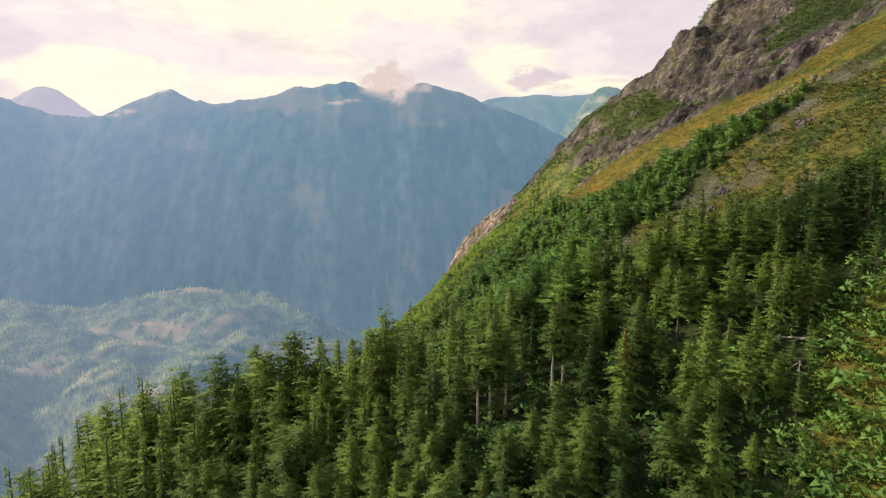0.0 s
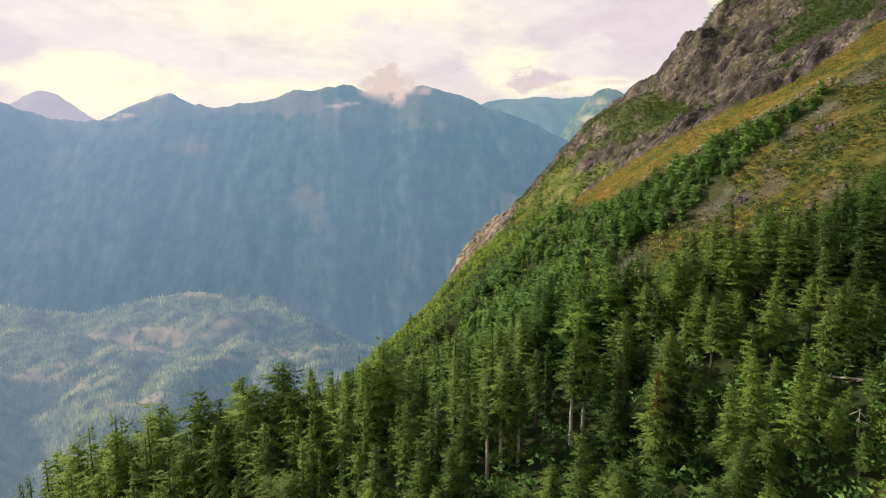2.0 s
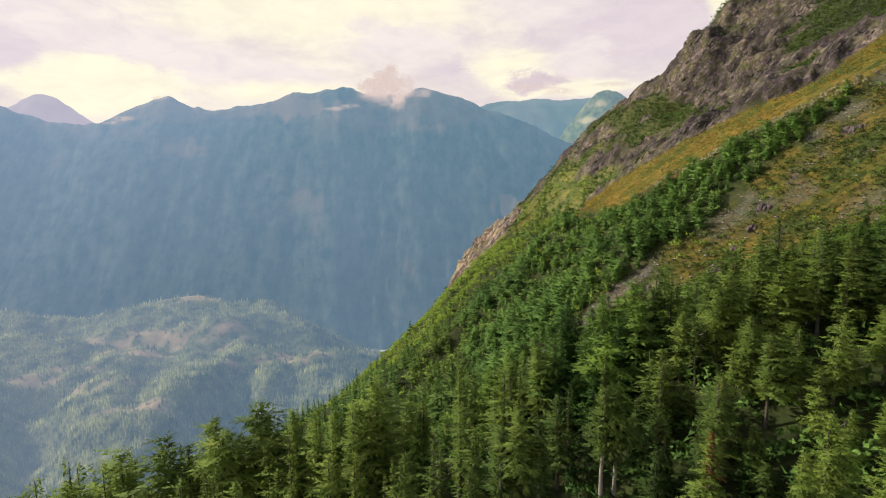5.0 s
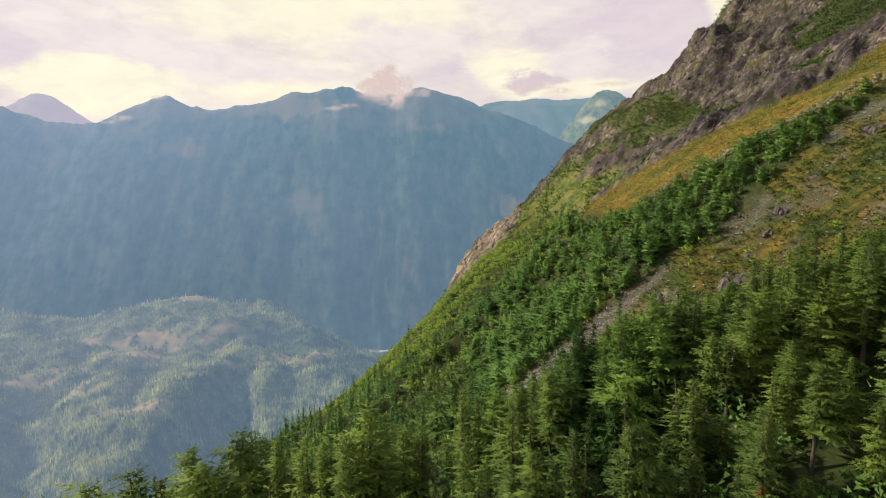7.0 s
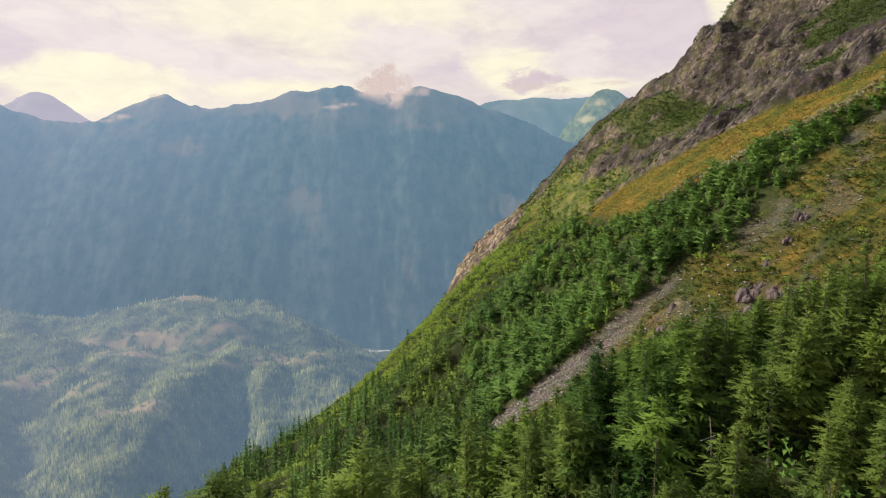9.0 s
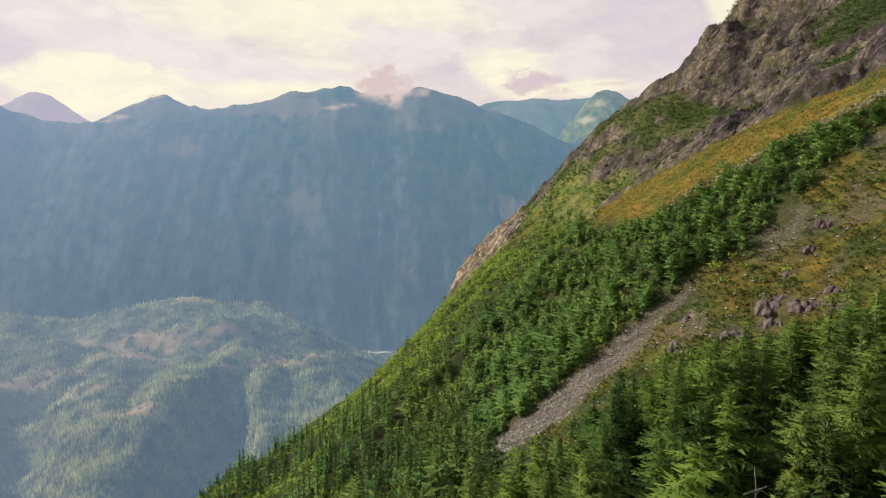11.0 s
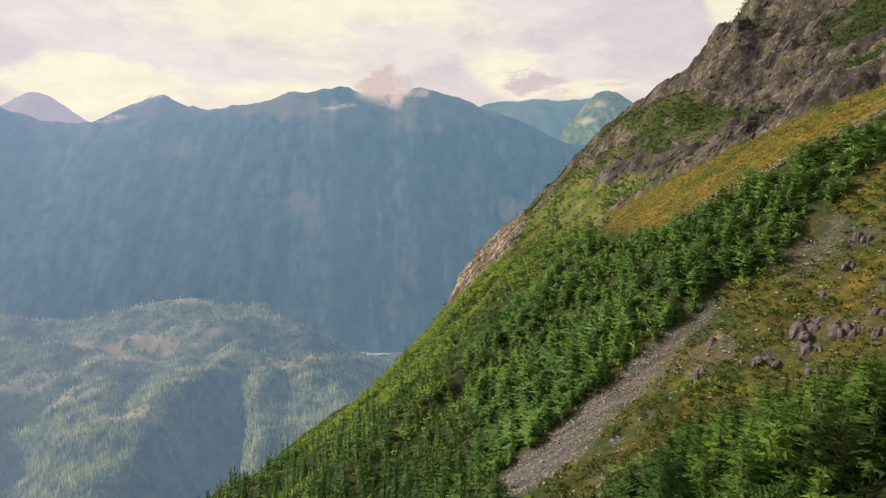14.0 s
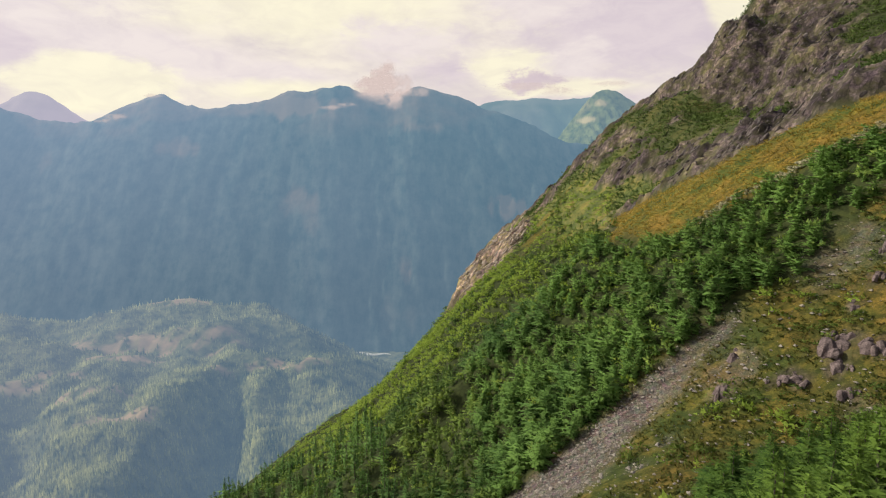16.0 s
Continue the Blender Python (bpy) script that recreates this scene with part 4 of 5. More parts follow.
def canopy(x, y):
    u, v = np.clip((x + 80) / 30, 0, 6.999), np.clip((y - 80) / 10, 0, 7.999)
    i, j = u.astype(int), v.astype(int)
    u, v = u - i, v - j
    return (CANOPY[j, i] * (1 - u) + CANOPY[j, i + 1] * u) * (1 - v) + (CANOPY[j + 1, i] * (1 - u) + CANOPY[j + 1, i + 1] * u) * v


# tall forest on the near shoulder, and a stand of young trees along its upper edge
def young_stand(x, y):
    return (x > 15) & (y > forest_edge(x) - 34 - 4 * np.sin(x / 9)) & (y > 92)


spots = scatter(RNG, -84, 132, 46, 160, 4.1)
x, y = spots[:, 0], spots[:, 1]
edge = forest_edge(x)
keep = (y < edge + 4 * (fbm(x / 12, y / 12, 2, 15) - 0.5)) & (hollow(x, y) < 0.36) & ((y > 55) | (x > 40)) & (RNG.random(len(x)) < 0.95) & (fbm(x / 14, y / 14, 2, 18) > 0.24) & ~((np.abs(x - 7) < 4.5) & (np.abs(y - 75) < 6)) & ~((np.abs(x - 17) < 4) & (np.abs(y - 76) < 6))
keep &= ground(spots[:, 0], spots[:, 1]) + 19 > -0.68 * spots[:, 1]          # trees outside the camera's view are dropped, here and in the next line
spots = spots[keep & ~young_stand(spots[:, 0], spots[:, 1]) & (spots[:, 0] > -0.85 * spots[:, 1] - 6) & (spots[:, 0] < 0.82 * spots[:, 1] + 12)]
x, y = spots[:, 0], spots[:, 1]
tall = canopy(x, y) / 14.5 * (0.50 + 0.60 * RNG.random(len(x)) ** 0.8 + 0.16 * front_rank(x, y)) * (1 - 0.45 * smooth(0.02, 0.25, hollow(x, y)))
near_first = np.argsort(-np.maximum(np.maximum(trough(x, y, (-36, 70), (32, 64), 30.0), trough(x, y, (32, 64), (92, 142), 30.0)), trough(x, y, (16, 100), (48, 98), 22.0)))
things, more, rest = near_first[:110], near_first[110:200], near_first[200:]
kinds_hi, full_kinds = [], []
for k in range(7):
    h = (14.5, 15.5, 13.5, 16.0, 12.5, 14.0, 15.0)[k]
    crown = conifer(RNG, h, (2.6, 2.3, 2.9, 2.2, 2.5, 3.1, 2.1)[k], (16, 18, 15, 19, 15, 14, 18)[k], 6, 12, (0.10, 0.26, 0.08, 0.2, 0.06, 0.34, 0.14)[k], size=0.7, taper=(0.42, 0.55, 0.40, 0.68, 0.45, 0.38, 0.6)[k], ragged=(0.35, 0.5, 0.45, 0.4, 0.35, 0.65, 0.4)[k], fine=2)
    bole = stem(RNG, h * 0.93, 0.22)
    full_kinds.append([(crown, 0), (bole, 1)])
    kinds_hi.append((tri_mesh("crown", crown, NEEDLES), tri_mesh("trunk", bole, BARK)))
protos = []
TREE_LABELS = ("dark green hemlock with dense drooping boughs on the slope", "slender spruce with a bare grey lower trunk", "broad shaggy hemlock with full boughs", "tall narrow spruce with a ragged crown",
               "young bushy conifer with green boughs to the ground", "open-crowned old hemlock with bare trunk below", "slim pointed spruce in the close forest")
for k, (crown, trunk) in enumerate(kinds_hi):
    e = tagged(new("conifer_tree"), TREE_LABELS[k], "conifer", "trees of the near forest")
    for nm, me in (("trunk", trunk), ("crown", crown)):
        new(nm, me).parent = e
    protos.append(e)
used = set()
gz = ground(x, y)
for i in things:
    k = int(RNG.integers(0, 7))
    s = float(tall[i])
    if k not in used:
        used.add(k)
        ob = protos[k]
    else:
        ob = copy_thing(protos[k], Matrix())
    ob.matrix_basis = Matrix.LocRotScale((x[i], y[i], gz[i]), Euler((float(RNG.normal(0, 0.035)), float(RNG.normal(0, 0.035)), float(RNG.uniform(0, 6.28)))), (s ** 0.7 * float(RNG.uniform(0.9, 1.25)), s ** 0.7 * float(RNG.uniform(0.9, 1.25)), s))
YOUNG_LABELS = ("young dense spruce with deep green boughs to the ground", "bushy young conifer at the forest edge", "slim young spruce of the close stand", "full young hemlock with pale green tips")
young, young_kinds = [], []
for k in range(4):
    h = (9.5, 8.5, 10.5, 9.0)[k]
    e = tagged(new("conifer_tree"), YOUNG_LABELS[k], "conifer", "young trees of the forest edge")
    bole = stem(RNG, h * 0.9, 0.14, 5, 4)
    new("trunk", tri_mesh("trunk", bole, BARK)).parent = e
    crown = conifer(RNG, h, (2.0, 2.1, 1.8, 2.2)[k], 16, 5, 12, 0.02, 0.02, 0.5, 0.4, (0.6, 0.5, 0.72, 0.5)[k], fine=2)
    new("crown", tri_mesh("crown", crown, NEEDLES_YOUNG)).parent = e
    young_kinds.append([(crown, 0), (bole, 1)])
    young.append(e)
spots_y = scatter(RNG, 15, 128, 90, 158, 3.75)
xy, yy = spots_y[:, 0], spots_y[:, 1]
spots_y = spots_y[young_stand(xy, yy) & (yy < forest_edge(xy) + 5 * (fbm(xy / 10, yy / 10, 2, 15) - 0.6)) & (RNG.random(len(xy)) < 0.94)]
spots_y = spots_y[np.argsort(-trough(spots_y[:, 0], spots_y[:, 1], (40, 100), (92, 146), 30.0))]
xy, yy = spots_y[:, 0], spots_y[:, 1]
top_y = canopy(xy, yy)
zy = ground(xy, yy)
for j in range(min(160, len(xy))):
    ob = young[j] if j < 4 else copy_thing(young[int(RNG.integers(0, 4))], Matrix())
    s = float(top_y[j] / 9.5 * (RNG.uniform(0.74, 1.06) + 0.14 * front_rank(xy[j], yy[j])))
    w = s ** 0.75 * float(RNG.uniform(1.1, 1.5))
    ob.matrix_basis = Matrix.LocRotScale((xy[j], yy[j], zy[j]), Euler((float(RNG.normal(0, 0.03)), float(RNG.normal(0, 0.03)), float(RNG.uniform(0, 6.28)))), (w, w, s))
far_y = top_y[160:] / 9.5 * (RNG.uniform(0.74, 1.06, max(0, len(xy) - 160)) + 0.14 * front_rank(xy[160:], yy[160:]))
merged("forest_edge_trees", young_kinds, spots_y[160:], far_y, [NEEDLES_YOUNG, BARK], "young dense conifers along the upper forest edge", "forest", squash=1.28 * far_y ** -0.25)
# a row of trees placed to cover the scree's foot in the camera's view
for j in range(15):
    fx, fy = 6 + 1.75 * j + float(RNG.normal(0, 0.6)), 107 + 0.45 * j + float(RNG.normal(0, 2.0))
    s = (10.6 + 0.06 * j + float(RNG.normal(0, 0.7))) / 9.5
    ob = copy_thing(young[j % 4], Matrix())
    ob.matrix_basis = Matrix.LocRotScale((fx, fy, float(ground([fx], [fy])[0])), Euler((0, 0, 1.9 * j)), (1.15 * s, 1.15 * s, s))
old_crown = tri_mesh("crown", conifer(RNG, 15.5, 2.9, 14, 6, 15, 0.42, fine=2, size=0.7, ragged=0.6, taper=0.5), NEEDLES)
old_trunk = tri_mesh("trunk", stem(RNG, 14.8, 0.30, 9, 7), PALE_BARK)
for ox, oy, oh in ((5.3, 80.5, 0.95), (7.3, 81.5, 1.05), (9.6, 80.8, 0.9), (16.8, 81.5, 0.98), (18.6, 82.2, 0.86)):
    old = tagged(new("conifer_tree"), "old hemlock with a tall bare pale trunk below", "conifer", "trees of the near forest")
    new("trunk", old_trunk).parent = old
    new("crown", old_crown).parent = old
    old.matrix_basis = Matrix.LocRotScale((ox, oy, float(ground([ox], [oy])[0])), Euler((0, 0, ox * 2.1)), (oh, oh, oh))
for k, ox, oy, top in ((5, -29, 102, 18.5), (3, -23, 100, 17.4), (2, -10.5, 98.5, 18.6), (0, -13.5, 96.5, 17.0), (0, -37, 105, 17.2), (2, -42, 99, 18.4), (5, -33, 99, 16.4), (2, -50, 102, 17.5), (0, -56, 98, 17.5), (1, -17.5, 101, 15.0), (2, -66, 103, 18.0), (0, -72, 106.5, 18.6)):
    brow = copy_thing(protos[k], Matrix())
    up = top / (14.5, 15.5, 13.5, 16.0, 12.5, 14.0, 15.0)[k]
    brow.matrix_basis = Matrix.LocRotScale((ox, oy, float(ground([ox], [oy])[0])), Euler((0, 0, ox * 1.7)), (1.32 * up, 1.32 * up, up))
rusty = tagged(new("conifer_tree"), "green young conifer with a rusty dying top", "conifer", "trees of the near forest")
new("trunk", kinds_hi[4][1]).parent = rusty
new("crown", kinds_hi[4][0]).parent = rusty
tagged(new("dead_top", tri_mesh("dead_top", conifer(RNG, 12.9, 1.9, 12, 6, 12, 0.62, size=0.7, ragged=0.4), RUST)), "rusty brown dying top").parent = rusty
rusty.matrix_basis = Matrix.LocRotScale((25.2, 73.6, float(ground([25.2], [73.6])[0])), Euler((0, 0, 1.0)), (1.02, 1.02, 1.02))
kinds_lo = []
for k in range(6):
    h = (14, 15, 13, 16, 12.5, 14)[k]
    kinds_lo.append([(conifer(RNG, h, (2.8, 2.4, 3.1, 2.2, 2.7, 3.0)[k], 13, 5, 12, (0.08, 0.2, 0.06, 0.15, 0.05, 0.25)[k], fine=1.5, size=0.7, ragged=0.5, taper=(0.34, 0.5, 0.32, 0.62, 0.38, 0.30)[k]), 0), (stem(RNG, h * 0.95, 0.26, 5, 3), 1)])
merged("forest_trees", full_kinds, spots[more], tall[more], [NEEDLES, BARK], "close green conifers of the forest on the shoulder", "forest", squash=1.08 * tall[more] ** -0.3)
merged("forest_trees", kinds_lo, spots[rest], tall[rest], [NEEDLES, BARK], "dense dark green conifer forest on the shoulder", "forest")

# small conifers that fill the gaps of the wood
spots = scatter(RNG, -70, 120, 48, 146, 3.9)
x, y = spots[:, 0], spots[:, 1]
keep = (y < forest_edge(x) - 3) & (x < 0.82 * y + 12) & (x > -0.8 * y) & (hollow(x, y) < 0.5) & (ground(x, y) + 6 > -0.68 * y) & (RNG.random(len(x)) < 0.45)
keep &= ~((np.abs(x - 7) < 4) & (np.abs(y - 75) < 5)) & ~((np.abs(x - 17) < 3.5) & (np.abs(y - 76) < 5))
kinds_sap = [[(conifer(RNG, 5.6, 1.45 + 0.12 * k, 8, 4, 4, 0.02, 0.0, 0.5, 0.4, (0.5, 0.7, 0.6, 0.45)[k], fine=2), 0)] for k in range(4)]
merged("saplings", kinds_sap, spots[keep], 0.5 + 0.8 * RNG.random(keep.sum()), [NEEDLES_YOUNG], "small bright green conifers between the forest trees", "young conifers")

# dwarf conifers of the band above the scree, and down the flank
spots = scatter(RNG, 8, 175, 176, 268, 3.1)
x, y = spots[:, 0], spots[:, 1]
r, g, s_ = covers(x, y)
keep = (y > band_low(x) - 0.5) & (r < 0.3) & ((y < band_low(x) + 12) | ((g < 0.25) & (s_ < 0.2))) & ((y < strip_low(x) - 1) | (x < 56)) & (x < 126 + 16 * RNG.random(len(x)))
spots = spots[keep]
kinds_dw = [[(conifer(RNG, 4.2, 1.95 + 0.15 * k, 7, 6, 8, 0.02, -0.26, 0.64, 0.5, 0.30), 0)] for k in range(5)]
merged("dwarf_conifers", kinds_dw, spots, (0.5 + 0.75 * RNG.random(len(spots))) * (0.50 + 1.0 * fbm(spots[:, 0] / 9, spots[:, 1] / 9, 2, 33)), [NEEDLES_DWARF], "low dark green dwarf conifers in a dense band", "dwarf conifers")
spots = scatter(RNG, -132, 74, 116, 480, 4.5)
x, y = spots[:, 0], spots[:, 1]
r, g, s_ = covers(x, y)
light = trough(x, y, (42, 246), (3, 337), 8) + 1.3 * trough(x, y, (-36, 312), (9, 416), 14) + trough(x, y, (30, 420), (70, 330), 12) + trough(x, y, (-35, 290), (-80, 380), 16)
keep = (y > np.where(x < 9, forest_edge(x), band_low(x)) + 1) & (r < 0.35) & (g < 0.25) & (s_ < 0.2) & ((x < 8) | (y > 268)) & ((light < 0.5) | (RNG.random(len(x)) < 0.16)) & (RNG.random(len(x)) < 1 - 0.45 * smooth(260, 320, y + 0.5 * x)) & (fbm(x / 30, y / 16, 3, 55) > 0.34) & ~((x + 0.25 * (y - 260) < -24) & (x > -104) & (y < 318) & (y > 150))
sp, size = spots[keep], (0.45 + 0.7 * RNG.random(keep.sum())) * (1 + 0.35 * smooth(30, -20, x[keep]) * smooth(300, 200, y[keep]))
size *= (1 - 0.4 * smooth(300, 400, y[keep])) * (0.42 + 1.15 * fbm(x[keep] / 12, y[keep] / 12, 2, 57))
kinds_fl = [[(conifer(RNG, 7.4, 1.9 + 0.15 * k, 6, 5, 5, 0.03, 0.0, 1.1, 0.45, 0.6), 0)] for k in range(5)]
merged("flank_conifers", kinds_fl, sp, size, [NEEDLES_FLANK], "small dark green conifers covering the lower flank", "conifers")

spots = scatter(RNG, -104, 6, 150, 318, 5.0)
x, y = spots[:, 0], spots[:, 1]
spots = spots[(x + 0.25 * (y - 260) < -24) & (y > forest_edge(x)) & (fbm(x / 18, y / 18, 2, 58) > 0.42)]
kinds_sp = [[(conifer(RNG, 11.5, 2.0 + 0.2 * k, 8, 4, 5, 0.05, 0.1, 0.8, 0.45, 0.85), 0), (stem(RNG, 10.5, 0.2, 4, 3), 1)] for k in range(5)]
merged("flank_spruces", kinds_sp, spots, 0.6 + 0.6 * RNG.random(len(spots)), [NEEDLES_DWARF, BARK], "tall dark spruces low on the flank", "spruces")

# leafy shrubs
kinds_sh = [[(shrub(RNG, 1.8, 1.6, 23, 0.92, 0.6), 0)] for k in range(4)]
spots = np.concatenate([scatter(RNG, -135, 240, 140, 560, 3.3), scatter(RNG, -60, 40, 290, 440, 2.6)])
x, y = spots[:, 0], spots[:, 1]
r, g, s_ = covers(x, y)
light = trough(x, y, (42, 246), (3, 337), 11) + 1.3 * trough(x, y, (-36, 312), (9, 416), 20) + trough(x, y, (30, 420), (70, 330), 17) + trough(x, y, (-35, 290), (-80, 380), 22)
on_strip = (y > strip_low(x) - 2) & (y < cliff_low(x) + 2) & (x > 58)
gap = np.maximum(fbm(x / 14, y / 14, 3, 44), 0.93 - fbm(x / 30, y / 16, 3, 55))
keep = (y > forest_edge(x)) & ~on_strip & (RNG.random(len(x)) < 0.92) & (s_ < 0.35) & (((r < 0.3) & (g < 0.3) & ((light > 0.4) | (gap > 0.58) | ((y + 0.5 * x > 285) & (gap > 0.43))) & (x < 66)) | ((saddle(x, y) > 0.25) & (r < 0.5) & (g < 0.35) & (fbm(x / 12, y / 12, 3, 49) > 0.42)) | ((g > 0.2) & (saddle(x, y) < 0.3) & (fbm(x / 9, y / 9, 3, 46) > 0.66)))
merged("leafy_shrubs", kinds_sh, spots[keep], 0.5 + 0.75 * RNG.random(keep.sum()), [ALDER], "bright yellow-green leafy alder shrubs", "shrubs")

# dark scrub that closes the ground between the small conifers
spots = scatter(RNG, -130, 150, 120, 470, 4.4)
x, y = spots[:, 0], spots[:, 1]
r, g, s_ = covers(x, y)
light = trough(x, y, (42, 246), (3, 337), 8) + 1.3 * trough(x, y, (-36, 312), (9, 416), 14) + trough(x, y, (30, 420), (70, 330), 12) + trough(x, y, (-35, 290), (-80, 380), 16)
keep = (y > np.where(x < 9, forest_edge(x), band_low(x))) & (r < 0.35) & ((y < band_low(x) + 12) | ((g < 0.25) & (s_ < 0.2))) & ((y < strip_low(x) - 1) | (x < 60)) & (x < 132) & (light < 0.5) & (RNG.random(len(x)) < 1 - 0.4 * smooth(270, 330, y + 0.5 * x))
merged("dark_scrub", [[(shrub(RNG, 1.9, 2.0, 34, 0.86), 0)] for k in range(3)], spots[keep], 0.7 + 0.6 * RNG.random(keep.sum()), [NEEDLES_FLANK], "dark green scrub between the small conifers", "scrub")

# dark shrubs on the ledges of the cliff
spots = scatter(RNG, 60, 260, 245, 540, 2.8)
x, y = spots[:, 0], spots[:, 1]
r, g, s_ = covers(x, y)
keep = (y > cliff_low(x) + 3) & (x > 62) & (r < 0.55) & (fbm(x / 12, y / 12, 3, 47) > 0.40 + 0.16 * saddle(x, y)) & (RNG.random(len(x)) < 0.9)
merged("cliff_shrubs", [[(shrub(RNG, 1.6, 1.9, 30, 0.75), 0)] for k in range(4)], spots[keep], 0.6 + 0.8 * RNG.random(keep.sum()), [LEDGE_GREEN], "dark green low shrubs on the cliff ledges", "shrubs")

# low dark bushes of the grass slope
spots = scatter(RNG, 14, 160, 118, 214, 2.4)
x, y = spots[:, 0], spots[:, 1]
r, g, s_ = covers(x, y)
keep = (g > 0.15) & (s_ < 0.3) & (y > forest_edge(x)) & (y < band_low(x)) & (fbm(x / 8, y / 8, 3, 52) + 0.0016 * (x - 60) > 0.55)
merged("slope_bushes", [[(shrub(RNG, 0.9, 1.5, 46, 0.5), 0)] for k in range(4)], spots[keep], 0.5 + 0.8 * RNG.random(keep.sum()), [BUSH], "low dark green bushes in patches on the grass slope", "bushes")

# bright brush in the open hollow
spots = scatter(RNG, 34, 74, 42, 82, 1.6)
keep = hollow(spots[:, 0], spots[:, 1]) > 0.33
merged("hollow_brush", [[(shrub(RNG, 1.2, 1.4, 90, 0.30, 0.3), 0)] for k in range(3)], spots[keep], 0.6 + 0.7 * RNG.random(keep.sum()), [ALDER], "yellow-green brush in an open hollow of the forest", "brush")

# undergrowth of the near forest
spots = np.concatenate([scatter(RNG, -60, 120, 48, 140, 3.4), scatter(RNG, 0, 62, 46, 80, 3.0)])
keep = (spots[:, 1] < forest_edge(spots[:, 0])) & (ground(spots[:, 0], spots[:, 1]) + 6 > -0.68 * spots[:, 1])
merged("undergrowth", [[(shrub(RNG, 1.9, 1.7, 30, 0.78), 0)] for k in range(3)], spots[keep], 0.6 + 0.7 * RNG.random(keep.sum()), [NEEDLES_DWARF], "low green undergrowth between the forest trees", "undergrowth")

# ---- stones ----


def loose_stones():
    """Small stones over the chute and the grass, too many to count."""
    p = scatter(RNG, 8, 150, 120, 215, 0.8, 0.5)
    r, g, sc = covers(p[:, 0], p[:, 1])
    p = p[(RNG.random(len(p)) < 0.85 * sc + 0.22 * (g > 0.2)) & (r < 0.5)]
    k = len(p)
    size = 0.10 + 0.50 * RNG.random(k) ** 4
    octa = np.array([(1, 0, 0), (0, 1, 0), (-1, 0, 0), (0, -1, 0), (0, 0, 0.55), (0, 0, -0.55)], float)
    tri = np.array([(0, 1, 4), (1, 2, 4), (2, 3, 4), (3, 0, 4), (1, 0, 5), (2, 1, 5), (3, 2, 5), (0, 3, 5)])
    v = octa[None] * size[:, None, None] * RNG.uniform(0.6, 1.5, (k, 6, 1))
    a = RNG.uniform(0, 6.28, k)
    x = v[..., 0] * np.cos(a)[:, None] - v[..., 1] * np.sin(a)[:, None] + p[:, :1]
    y = v[..., 0] * np.sin(a)[:, None] + v[..., 1] * np.cos(a)[:, None] + p[:, 1:]
    z = v[..., 2] + (ground(p[:, 0], p[:, 1]) + 0.25 * size)[:, None]
    f = (tri[None] + 6 * np.arange(k)[:, None, None]).reshape(-1, 3)
    me = mesh_of("scree_stones", np.stack([x, y, z], -1).reshape(-1, 3), f, PALE_STONE)
    tagged(new("scree_stones", me), "pale loose stones strewn over scree and grass", "stones", kind="stuff")


loose_stones()

# single boulders on the chute and the slope
def boulder_mesh(rng):
    bm = bmesh.new()
    bmesh.ops.create_icosphere(bm, subdivisions=1, radius=0.5)
    for cut in range(7):
        way = Vector(unit(rng.normal(0, 1, 3)).tolist())
        bmesh.ops.bisect_plane(bm, geom=bm.verts[:] + bm.edges[:] + bm.faces[:], plane_co=way * float(rng.uniform(0.26, 0.44)), plane_no=way, clear_outer=True)
        bmesh.ops.holes_fill(bm, edges=[e for e in bm.edges if e.is_boundary])
    me = bpy.data.meshes.new("boulder")
    bm.to_mesh(me)
    bm.free()
    me.materials.append(PALE_STONE)
    return me


boulder_meshes = [boulder_mesh(RNG) for k in range(8)]
spots = scatter(RNG, 12, 118, 132, 200, 4.0)
r, g, s_ = covers(spots[:, 0], spots[:, 1])
spots = spots[((s_ > 0.5) & (RNG.random(len(spots)) < 0.5)) | ((g > 0.25) & (RNG.random(len(spots)) < 0.10) & (spots[:, 1] > forest_edge(spots[:, 0]) + 2))][:90]
for bx, by in spots:
    rock = tagged(new("boulder", boulder_meshes[int(RNG.integers(0, 8))]), "pale angular boulder lying on the scree slope", "boulder", "loose boulders of the slope")
    w = float(0.5 + 0.9 * RNG.random() ** 2)
    rock.matrix_basis = Matrix.LocRotScale((float(bx), float(by), float(ground([bx], [by])[0]) + 0.08 * w), Euler((float(RNG.normal(0.2, 0.2)), float(RNG.normal(-0.4, 0.2)), float(RNG.uniform(0, 6.28)))), (w * float(RNG.uniform(0.9, 1.4)), w, w * 0.75))

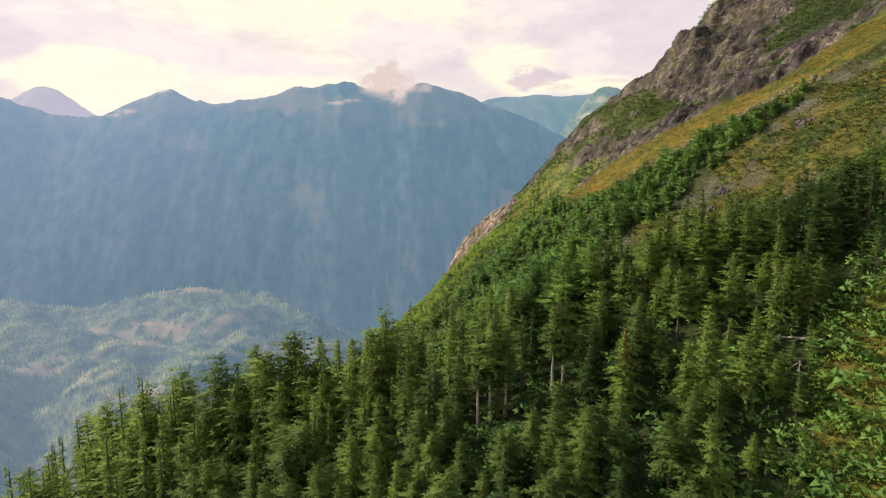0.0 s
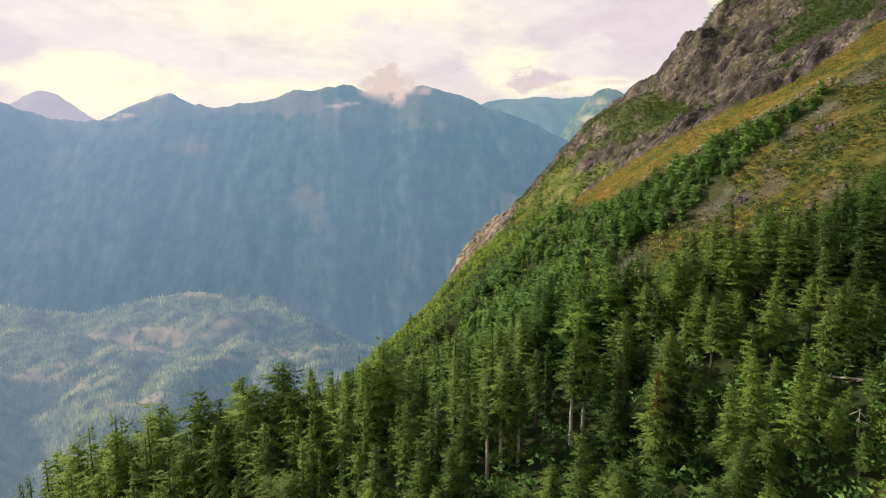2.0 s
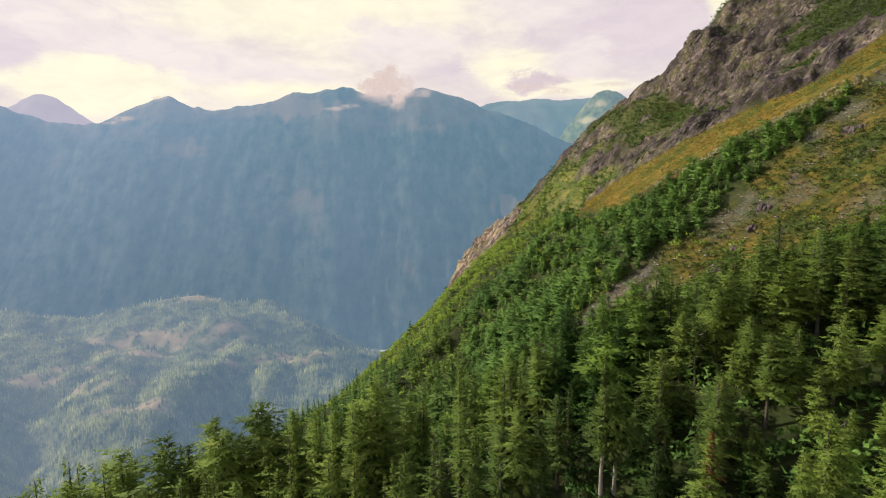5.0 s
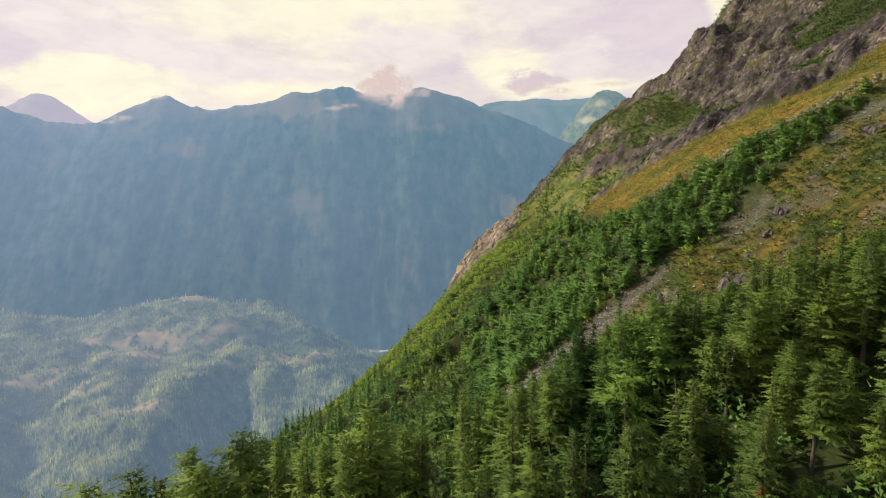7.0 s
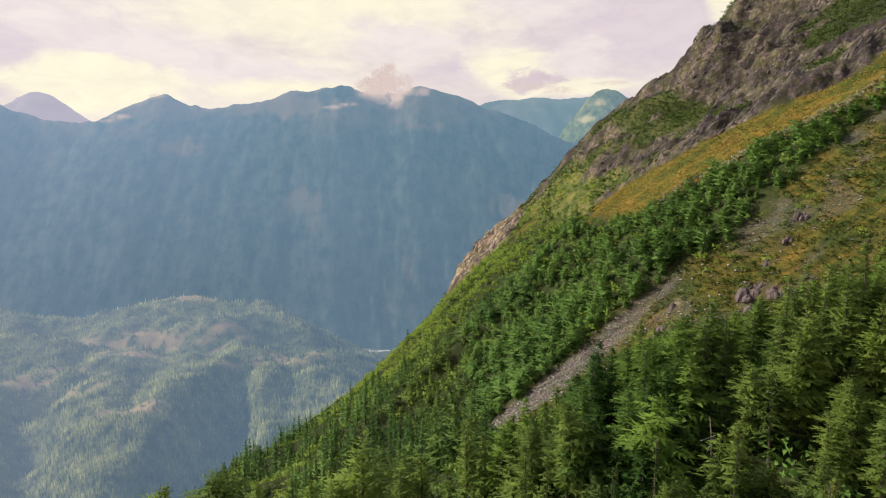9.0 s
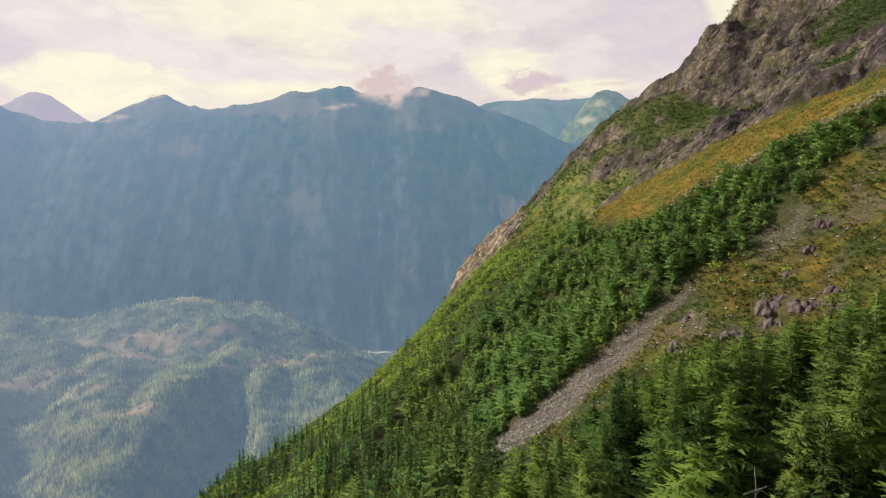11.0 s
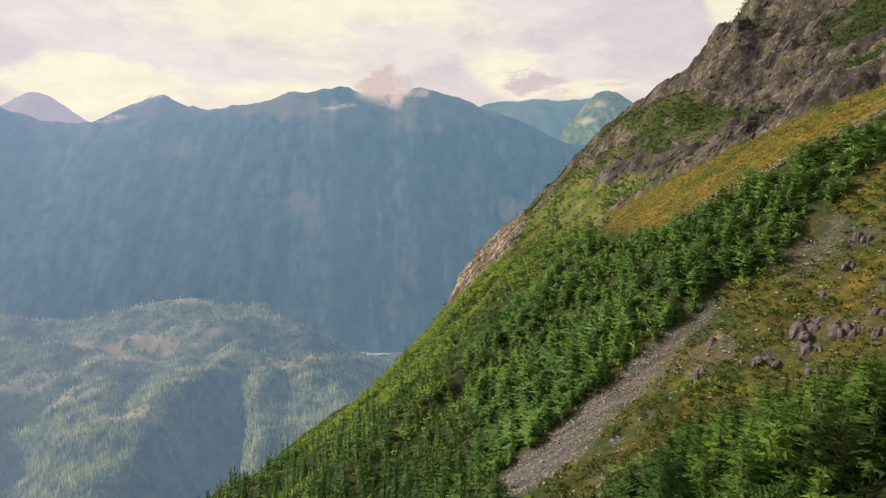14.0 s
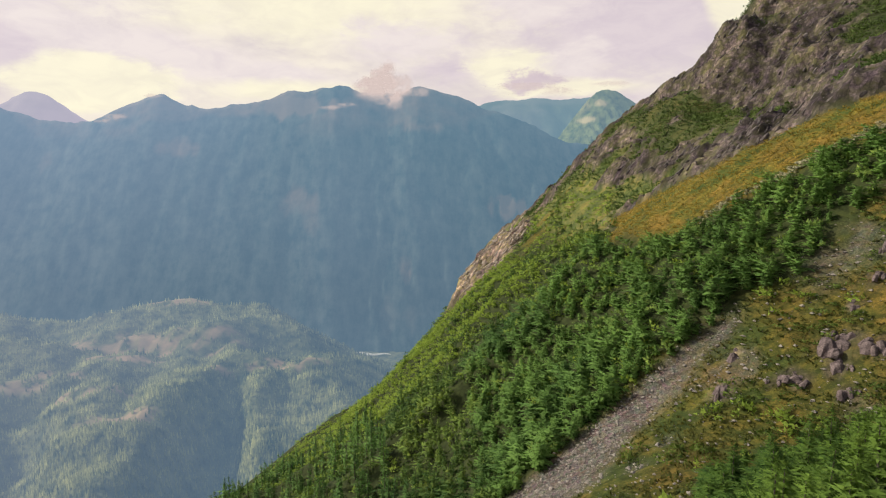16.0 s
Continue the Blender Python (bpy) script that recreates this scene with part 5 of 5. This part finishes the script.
# broken rock of the cliff and of the outcrop
def crag_block(rng, lean=(0.62, 0.10, 0.78), long=(1.6, 4.6), broad=(0.45, 1.1)):
    """Triangles of one sharp-edged slab that leans with the bedding: a wedge with chipped corners."""
    long_way = unit(np.array(lean) + rng.normal(0, 0.05, 3))
    out_way = unit(np.array([-0.62, -0.45, 0.55]) + rng.normal(0, 0.08, 3))
    side = unit(np.cross(long_way, out_way))
    out_way = np.cross(side, long_way)
    length, wide, deep = rng.uniform(*long), rng.uniform(*broad), rng.uniform(0.8, 1.6)
    rings = []
    for t, k in ((-1.0, 1.0), (-0.1, 1.08), (0.7, 0.8), (1.0, 0.3)):
        prof = np.array([(-1, -0.8), (-0.85, 0.5), (-0.1, 1.0), (0.75, 0.62), (1, -0.8)]) * rng.uniform(0.75, 1.2, (5, 2)) * k
        rings.append(long_way * length * t + side * (wide * prof[:, :1]) + out_way * (deep * prof[:, 1:]) + rng.normal(0, 0.07, 3))
    v = np.stack(rings)
    q = np.concatenate([np.stack([v[i], np.roll(v[i], -1, 0), np.roll(v[i + 1], -1, 0), v[i + 1]], 1) for i in range(3)])
    cap = np.stack([v[3][[0, 1, 2]], v[3][[0, 2, 3]], v[3][[0, 3, 4]]])
    tri = np.concatenate([q[:, (0, 1, 2)], q[:, (0, 2, 3)], cap])
    face = unit(np.cross(tri[:, 1] - tri[:, 0], tri[:, 2] - tri[:, 0]))
    inward = ((tri.mean(1) - v.mean((0, 1))) * face).sum(1) < 0
    tri[inward], face[inward] = tri[inward][:, ::-1], -face[inward]
    return np.concatenate([tri, np.repeat(face[:, None], 3, 1)], 2)


block_meshes = [tri_mesh("block", crag_block(RNG, (0.30, 0.15, 1.0), (1.1, 2.6), (0.5, 1.3)), STONE) for k in range(9)]


def crag(x, y, size):
    """A steep broken crag: sharp wedges of rock side by side, sunk into the slope."""
    thing = tagged(new("crag"), "steep purple-brown crag breaking through the grass slope", "crag", "crags of the grass slope")
    for k in range(8):
        block = new("block", block_meshes[int(RNG.integers(0, 9))])
        block.parent = thing
        s = float(RNG.uniform(0.30, 0.62))
        block.matrix_basis = Matrix.LocRotScale((float(RNG.normal(0, 0.62)), float(RNG.normal(0, 0.55)), float(RNG.uniform(-0.25, 0.1))), Euler((0, 0, float(RNG.uniform(-0.5, 0.5)))), (s, s, s))
    thing.matrix_basis = Matrix.LocRotScale((x, y, float(ground([x], [y])[0]) - 0.3 * size), Euler((0.0, 0.0, float(RNG.uniform(-0.6, 0.6)))), (size * float(RNG.uniform(0.9, 1.3)), size, size * float(RNG.uniform(0.8, 1.1))))


for cx, cy, r in CRAGS:
    crag(cx, cy, 0.46 * r ** 0.85)
    for j in range(2 if r > 2.5 else 1):
        crag(cx + float(RNG.normal(0, 0.45 * r)), cy + float(RNG.normal(0, 0.3 * r)), r ** 0.85 * float(RNG.uniform(0.15, 0.28)))

spots = scatter(RNG, 14, 235, 236, 560, 2.35, 0.6)
r, g, s_ = covers(spots[:, 0], spots[:, 1])
keep = (r > 0.58) & ((spots[:, 0] < 62) | (fbm(spots[:, 0] / 14, spots[:, 1] / 7, 3, 81) + 0.3 * RNG.random(len(spots)) > 0.72))
size = 0.22 + 0.45 * RNG.random(len(spots)) ** 2.2
size = np.where(spots[:, 0] + 0.12 * (470 - spots[:, 1]) < 60, 0.25 + 0.5 * RNG.random(len(spots)), size)
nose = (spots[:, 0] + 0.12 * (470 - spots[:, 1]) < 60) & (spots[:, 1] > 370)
slabs = [[(crag_block(RNG), 0)] for k in range(12)]
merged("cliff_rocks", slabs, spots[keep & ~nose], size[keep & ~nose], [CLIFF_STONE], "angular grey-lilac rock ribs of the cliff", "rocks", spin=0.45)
# the outcrop's slabs, same shapes as the cliff's, in the sunlit-coloured stone
merged("outcrop_rocks", slabs, spots[keep & nose], size[keep & nose], [OUTCROP_STONE], "outcrop rock ribs coloured pale cream as if sunlit", "rocks", spin=0.45)

# grass tufts
spots = scatter(RNG, 10, 170, 112, 216, 1.0, 0.6)
r, g, s_ = covers(spots[:, 0], spots[:, 1])
keep = (g > 0.15) & (s_ < 0.45) & (r < 0.3) & (fbm(spots[:, 0] / 6, spots[:, 1] / 6, 2, 99) > 0.36) & (spots[:, 1] < band_low(spots[:, 0]) + 3)
kinds_tuft = [[(shrub(RNG, 0.3, 0.5, 9, 0.42, 1.0), 0)] for k in range(4)]
merged("grass_tufts", kinds_tuft, spots[keep], 0.6 + 0.8 * RNG.random(keep.sum()), [TUFT], "ochre and olive grass tufts on the slope", "grass")

spots = scatter(RNG, 50, 185, 222, 450, 1.2, 0.6)
r, g, s_ = covers(spots[:, 0], spots[:, 1])
keep = (g > 0.42) & (r < 0.35) & ((spots[:, 1] > strip_low(spots[:, 0])) | (spots[:, 1] > 300)) & (RNG.random(len(spots)) < np.where(spots[:, 1] > 330, 0.45, 1.0))
merged("golden_grass", kinds_tuft, spots[keep], 0.7 + 0.7 * RNG.random(keep.sum()), [GOLD_TUFT], "golden autumn grass below the cliff", "grass")

spots = scatter(RNG, 50, 240, 245, 540, 2.3, 0.6)
r, g, s_ = covers(spots[:, 0], spots[:, 1])
keep = (r < 0.62) & (spots[:, 1] > cliff_low(spots[:, 0]) + 2) & (saddle(spots[:, 0], spots[:, 1]) < 0.3)
merged("ledge_grass", kinds_tuft, spots[keep], 1.4 + 1.4 * RNG.random(keep.sum()), [LEDGE_GREEN], "olive grass on the ledges of the cliff", "grass")

# dry pale stalks along the lower edge of the golden strip
fx = np.sort(RNG.uniform(72, 140, 360))
spots = np.c_[fx, strip_low(fx) + RNG.normal(2.2, 1.2, 360)]
merged("dry_stalks", [[(shrub(RNG, 0.7, 0.5, 16, 0.5), 0)] for k in range(3)], spots, 0.7 + 0.8 * RNG.random(360), [DRY], "pale dry stalks along the edge of the grass", "stalks")

# ---- dead wood ----


def snag(name, label, x, y, height, lean, turn, r0=0.16):
    """A bleached dead trunk with a few broken limbs."""
    thing = tagged(new(name), label, "dead tree", "dead trunks in the forest")
    new("trunk", tri_mesh("trunk", stem(RNG, height, r0, 7, 8, 0.12), DEADWOOD)).parent = thing
    for k in range(4):
        limb = new("limb", tri_mesh("limb", stem(RNG, height * float(RNG.uniform(0.06, 0.2)), r0 * 0.28, 5, 4, 0.2), DEADWOOD))
        limb.parent = thing
        limb.matrix_basis = Matrix.LocRotScale((0, 0, height * float(RNG.uniform(0.35, 0.92))), Euler((float(RNG.uniform(0.4, 1.3)), 0, float(RNG.uniform(0, 6.28)))), None)
    thing.matrix_basis = Matrix.LocRotScale((x, y, float(ground([x], [y])[0])), Euler((lean, 0, turn)), None)


for sx, sy, sh in ((9, 83, 10), (-16, 90, 9), (42, 79, 4.5), (47, 70, 4), (28, 96, 8), (36, 100, 7), (-2, 92, 9), (58, 88, 5)):
    snag("dead_snag", "bleached standing dead trunk among green conifers", sx, sy, sh * 0.85, float(RNG.normal(0, 0.09)), float(RNG.uniform(0, 6)))
for sx, sy, sh, ln, tn in ((38.8, 74.5, 5, 1.25, 1.9), (49, 78, 6, 1.35, 0.6), (44, 62, 5, 1.3, 2.6)):
    snag("fallen_log", "pale fallen trunk lying on the forest floor", sx, sy, sh, ln, tn, 0.2)
